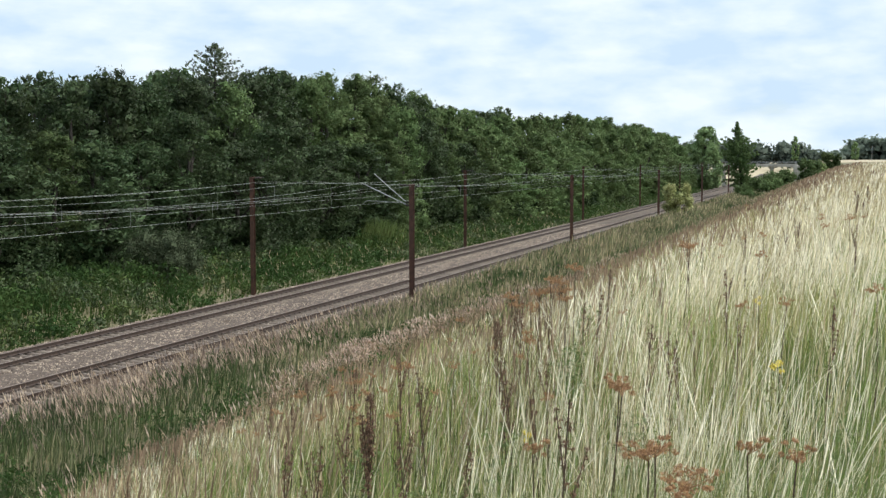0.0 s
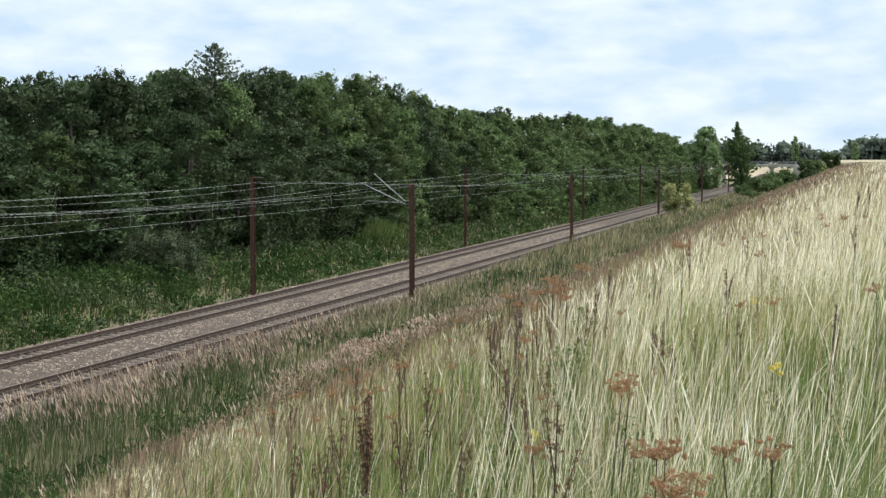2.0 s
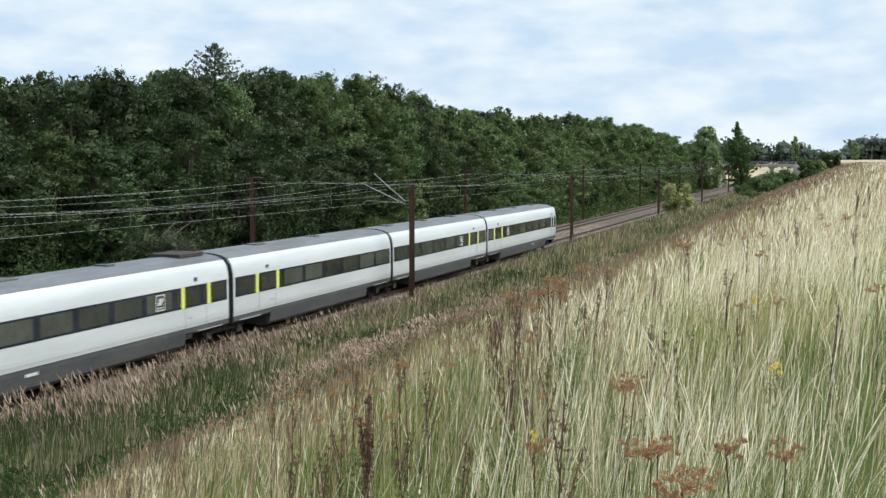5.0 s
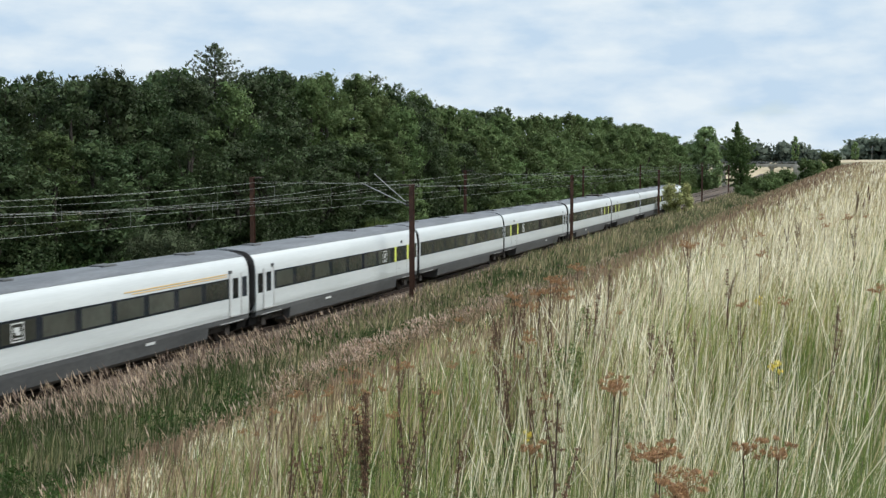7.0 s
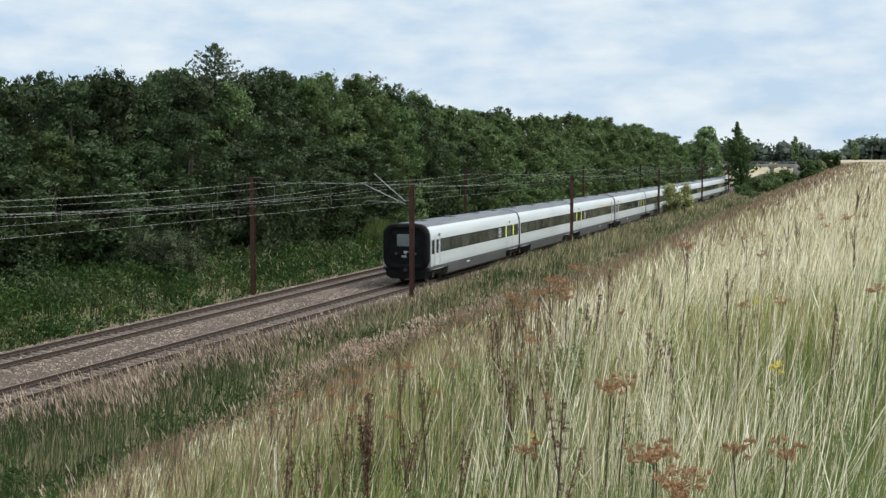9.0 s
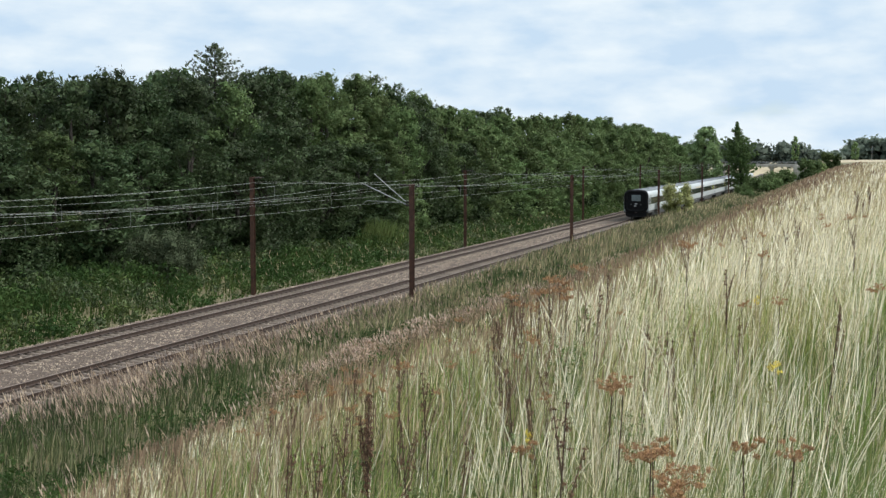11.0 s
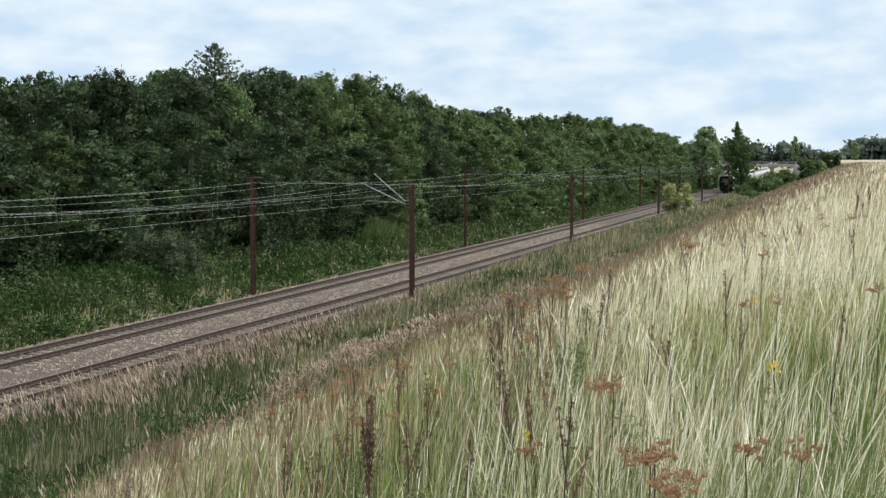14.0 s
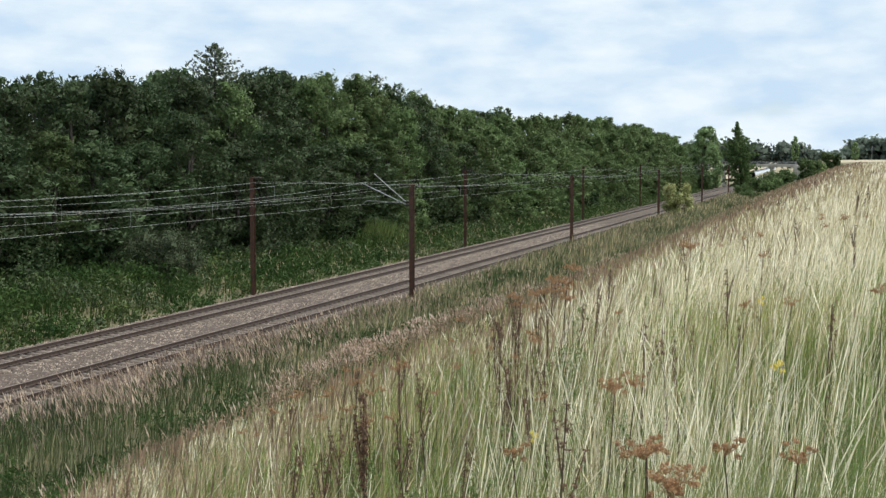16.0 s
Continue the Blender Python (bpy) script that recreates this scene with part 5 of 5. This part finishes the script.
    tint = value_noise(s, off * 1.2, 3.6, 69) + rng.normal(0, 0.06, len(p))
    for lo, hi, mat, name, label in ((-9, 0.54, M_NETTLE, "nettle_leaves", "broad nettle leaves in clumps below the wood"), (0.54, 0.62, M_REED, "bramble_leaves", "yellow-green bramble leaves below the wood"), (0.62, 9, M_DGRASS, "dark_herb_leaves", "dark herb leaves in clumps below the wood")):
        q = (tint >= lo) & (tint < hi)
        v, t = leaf_cloud(rng, c[q], rng.uniform(0.2, 0.42, q.sum()) * np.interp(s[q], (60, 200), (1.0, 1.5)), q.sum() * 15, 0.11)
        ob = new(name, big_mesh(name, v, t, [mat], normals=leaf_cloud.out))
        tagged(ob, label, "nettles", kind="stuff")
    # dry buff seed stems standing out of them
    p, s, off = verge_points(rng, 260, 60, 160, -15, -9.0)
    v, t = plume_arrays(rng, p, rng.uniform(0.8, 1.5, len(p)), np.maximum(0.03, 0.0007 * np.hypot(p[:, 0], p[:, 1])))
    grass_object("seed_stems", v, t, M_BUFF, "buff seed stems above the nettles")


# ---- single herbs on the bank ----


def build_umbel(seed, rays, spread):
    """A dry umbel: stem, arching rays and small clustered seed heads; 1 m tall."""
    rng = np.random.default_rng(seed)
    t = thing("umbel_plant", "dry rust-brown umbel on a thin dark stem", "plant", "dry umbels on the bank")
    part("stem", tube([(0, 0, -0.05), (0.02, 0.0, 0.5), (0.0, 0.02, 0.955)], 0.0034, 6, tip=0.6), M_DARKSTEM, t, "thin dark stem")
    tips = []
    for k in range(rays):
        a = k * 2.4
        q = spread * math.sqrt((k + 0.5) / rays)
        tip = (q * math.cos(a), q * math.sin(a), 1.0 + rng.uniform(-0.04, 0.02) - q * 0.25)
        tips.append(tip)
        part("ray", tube([(0, 0.02, 0.95), (tip[0] * 0.5, tip[1] * 0.5, 0.975), tip], 0.0010, 4), M_UMBEL, t)
    c = np.array(tips)
    v, f = leaf_cloud(rng, c, spread * rng.uniform(0.14, 0.27, len(c)), rays * 60, 0.0042)
    v[:, 2] = 1.0 + (v[:, 2] - 1.0) * 0.8
    part("seed_head", big_mesh("seed_head", v, f, [M_UMBEL]), None, t, "rust-brown clustered seed head")["kind"] = "stuff"
    return t


def build_dock(seed, dense):
    """A dock stalk with whorled dark brown seed clusters; 1 m tall."""
    rng = np.random.default_rng(seed)
    t = thing("dock_plant", "dark brown seeding dock stalk", "plant", "dock stalks on the bank")
    b = bmesh.new()
    tube([(0, 0, -0.05), (0.015, 0.01, 0.5), (0.05, 0.0, 1.0)], 0.005, 6, bm=b, tip=0.4)
    cs = []
    for k in range(int(34 * dense)):
        h = rng.uniform(0.42 if dense < 1.2 else 0.60, 1.0)
        cs.append((0.05 * h + rng.normal(0, 0.007), rng.normal(0, 0.007), h))
    for k in range(int(4 * dense)):
        h, a = rng.uniform(0.4 if dense < 1.2 else 0.58, 0.75), rng.uniform(0, 6.28)
        reach = 0.06 if dense < 1.2 else 0.028
        e = (0.05 * h + reach * math.cos(a), reach * math.sin(a), h + 0.22)
        tube([(0.05 * h, 0, h), e], 0.003, 5, bm=b, tip=0.5)
        for u in np.linspace(0.3, 1.0, 7):
            cs.append((0.05 * h + (e[0] - 0.05 * h) * u, e[1] * u, h + 0.22 * u))
    part("stalk", b, M_DARKSTEM, t)
    c = np.array(cs)
    v, f = leaf_cloud(rng, c, np.full(len(c), 0.011 if dense < 1.2 else 0.012), len(c) * (18 if dense < 1.2 else 24), 0.0050)
    part("seed_spike", big_mesh("seed_spike", v, f, [M_DOCK]), None, t, "dark rust-brown seed clusters")["kind"] = "stuff"
    return t


def build_weed(seed):
    """A leafy weed with a few yellow flower heads; 1 m tall."""
    rng = np.random.default_rng(seed)
    t = thing("yellow_weed", "green weed with small yellow flower heads", "plant", "yellow weeds on the bank")
    b = bmesh.new()
    tube([(0, 0, -0.05), (0.02, 0, 0.5), (0.0, 0.02, 0.96)], 0.004, 6, bm=b, tip=0.5)
    part("stem", b, M_GRASS, t)
    c = np.stack([rng.normal(0, 0.012, 14), rng.normal(0, 0.012, 14), rng.uniform(0.2, 0.85, 14)], 1)
    v, f = leaf_cloud(rng, c, np.full(14, 0.03), 110, 0.018)
    part("leaves", big_mesh("leaves", v, f, [M_GRASS]), None, t)["kind"] = "stuff"
    c = np.stack([rng.normal(0, 0.014, 5), rng.normal(0, 0.014, 5), rng.uniform(0.9, 1.0, 5)], 1)
    v, f = leaf_cloud(rng, c, np.full(5, 0.016), 200, 0.007)
    part("flower_head", big_mesh("flower_head", v, f, [M_YWEED]), None, t, "small yellow flower heads")["kind"] = "stuff"
    return t


def build_leafy_herb(seed):
    """A bushy green herb without flowers; 1 m tall."""
    rng = np.random.default_rng(seed)
    t = thing("leafy_herb", "bushy fresh green herb among the straw", "plant", "leafy herbs on the bank")
    cs = []
    for k in range(7):
        a, q = k * 2.4, 0.05 + 0.02 * k
        e = (q * math.cos(a), q * math.sin(a), rng.uniform(0.75, 1.0))
        part("stem", tube([(0, 0, -0.05), (e[0] * 0.5, e[1] * 0.5, 0.5), e], 0.003, 5, tip=0.5), M_BLUEGRASS, t)
        for u in np.linspace(0.45, 1.0, 5):
            cs.append((e[0] * u, e[1] * u, e[2] * u))
    c = np.array(cs)
    v, f = leaf_cloud(rng, c, np.full(len(c), 0.045), len(c) * 26, 0.014)
    part("leaves", big_mesh("leaves", v, f, [M_BLUEGRASS], normals=leaf_cloud.out), None, t)["kind"] = "stuff"
    return t


def stand(t, x, y, h, turn, sway):
    s, off = to_track_np(np.array([x]), np.array([y]))
    z = float(ground_z(s, off)[0])
    t.matrix_basis = pose(x, y, z, 0, 0, turn) @ Matrix.Diagonal((h, h, h, 1))
    if sway:
        SWAY.append((t, (x, y, z), sway))


def build_herbs():
    rng = random.Random(77)
    umbels = [build_umbel(1, 13, 0.055), build_umbel(2, 10, 0.045), build_umbel(3, 16, 0.065)]
    docks = [build_dock(5, 0.8), build_dock(6, 0.5), build_dock(7, 1.6)]
    used = set()

    def get(k):
        if id(k) in used:
            return copy_thing(k, Matrix())
        used.add(id(k))
        return k
    for x, y, h, k in ((0.563, 3.26, 1.05, 2), (0.62, 3.34, 1.04, 1), (0.581, 2.84, 1.05, 2), (0.545, 2.80, 1.03, 1), (0.817, 3.21, 1.03, 1), (0.909, 3.13, 1.02, 1), (0.65, 4.58, 1.08, 0), (0.70, 4.66, 1.09, 1), (0.287, 3.9, 1.02, 1), (2.08, 10.22, 1.3, 2), (2.06, 7.24, 1.0, 1)):
        stand(get(umbels[k]), x, y, h, rng.uniform(0, 360), 3.0)
    for x, y, h, k in ((-0.38, 5.53, 1.18, 2), (-0.61, 5.39, 1.0, 0), (0.04, 4.85, 0.95, 1), (0.36, 3.77, 1.15, 1)):
        stand(get(docks[k]), x, y, h, rng.uniform(0, 360), 2.5)
    for cx, cy, n, wide, kinds in ((0.88, 10.56, 9, 0.45, docks[:2]), (1.29, 6.87, 3, 0.15, docks[1:2]), (7.94, 23.39, 4, 0.3, docks[2:]), (5.07, 17.45, 5, 0.6, docks[:2]), (-0.9, 9.0, 3, 0.8, docks[:2])):
        for _ in range(n):
            stand(get(rng.choice(kinds)), cx + rng.uniform(-wide, wide), cy + rng.uniform(-wide, wide), rng.uniform(0.85, 1.15), rng.uniform(0, 360), 2.0)
    for _ in range(9):
        stand(get(umbels[2]), 0.92 + rng.uniform(-0.32, 0.32), 10.5 + rng.uniform(-0.5, 0.5), rng.uniform(1.1, 1.3), rng.uniform(0, 360), 2.0)
    for _ in range(30):
        r, a = rng.uniform(6.0, 14.0), radians(rng.uniform(-10, 5))
        stand(get(rng.choice(umbels[:2])), r * math.sin(a), r * math.cos(a), rng.uniform(0.75, 1.1), rng.uniform(0, 360), 2.0)
    weed = build_weed(9)
    stand(weed, 0.44, 5.74, 0.8, 0, 2.0)
    for x, y, h in ((1.61, 5.77, 0.9), (0.30, 4.6, 0.55), (2.3, 8.8, 0.9)):
        stand(copy_thing(weed, Matrix()), x, y, h, rng.uniform(0, 360), 2.0)
    for k in range(60):
        r, a = 6.5 * (45 / 6.5) ** rng.random(), radians(rng.uniform(-6, 20))
        x, y = r * math.sin(a), r * math.cos(a)
        s, off = to_track_np(np.array([x]), np.array([y]))
        if off[0] < 20.5:
            continue
        kind = umbels if rng.random() < 0.62 else docks[:2]
        stand(get(rng.choice(kind)), x, y, rng.uniform(0.85, 1.2), rng.uniform(0, 360), 2.0 if r < 18 else 0)
    herb = build_leafy_herb(15)
    for k, (x, y, h) in enumerate(((-0.06, 5.1, 0.72), (0.12, 5.6, 0.68), (0.92, 8.8, 0.85), (0.99, 9.1, 0.8), (1.41, 11.8, 0.85), (-0.5, 7.2, 0.75), (0.35, 6.6, 0.72), (1.0, 6.1, 0.7), (-0.75, 6.2, 0.66), (1.75, 5.2, 0.66))):
        stand(herb if k == 0 else copy_thing(herb, Matrix()), x, y, h, rng.uniform(0, 360), 2.0)
    for k in range(16):
        r, a = 4.2 * (16 / 4.2) ** rng.random(), radians(rng.uniform(-16, 5))
        x, y = r * math.sin(a), r * math.cos(a)
        stand(get(rng.choice(docks[:2])), x, y, rng.uniform(0.7, 1.1), rng.uniform(0, 360), 2.0)


build_herbs()
build_bank_grass()
build_verges()
build_sleepers()


def motions():
    key_train(TRAIN)
    for n, (ob, origin, amount) in enumerate(SWAY):
        rr = random.Random(n)
        turn, size = (math.degrees(ob.matrix_basis.to_euler().z), ob.scale.copy()) if ob.type == "EMPTY" else (0.0, None)
        phase, speed = rr.uniform(0, 6.28), rr.uniform(1.6, 2.6)
        rows = []
        for k in range(33):
            t = 0.5 * k
            gust = 0.6 + 0.4 * math.sin(0.5 * t + origin[0] * 0.2)
            rows.append((t, pose(*origin, amount * 0.5 * gust * math.sin(speed * t + phase + 1.0), amount * gust * math.sin(speed * t + phase), turn)))
        walk(ob, rows)


motions()
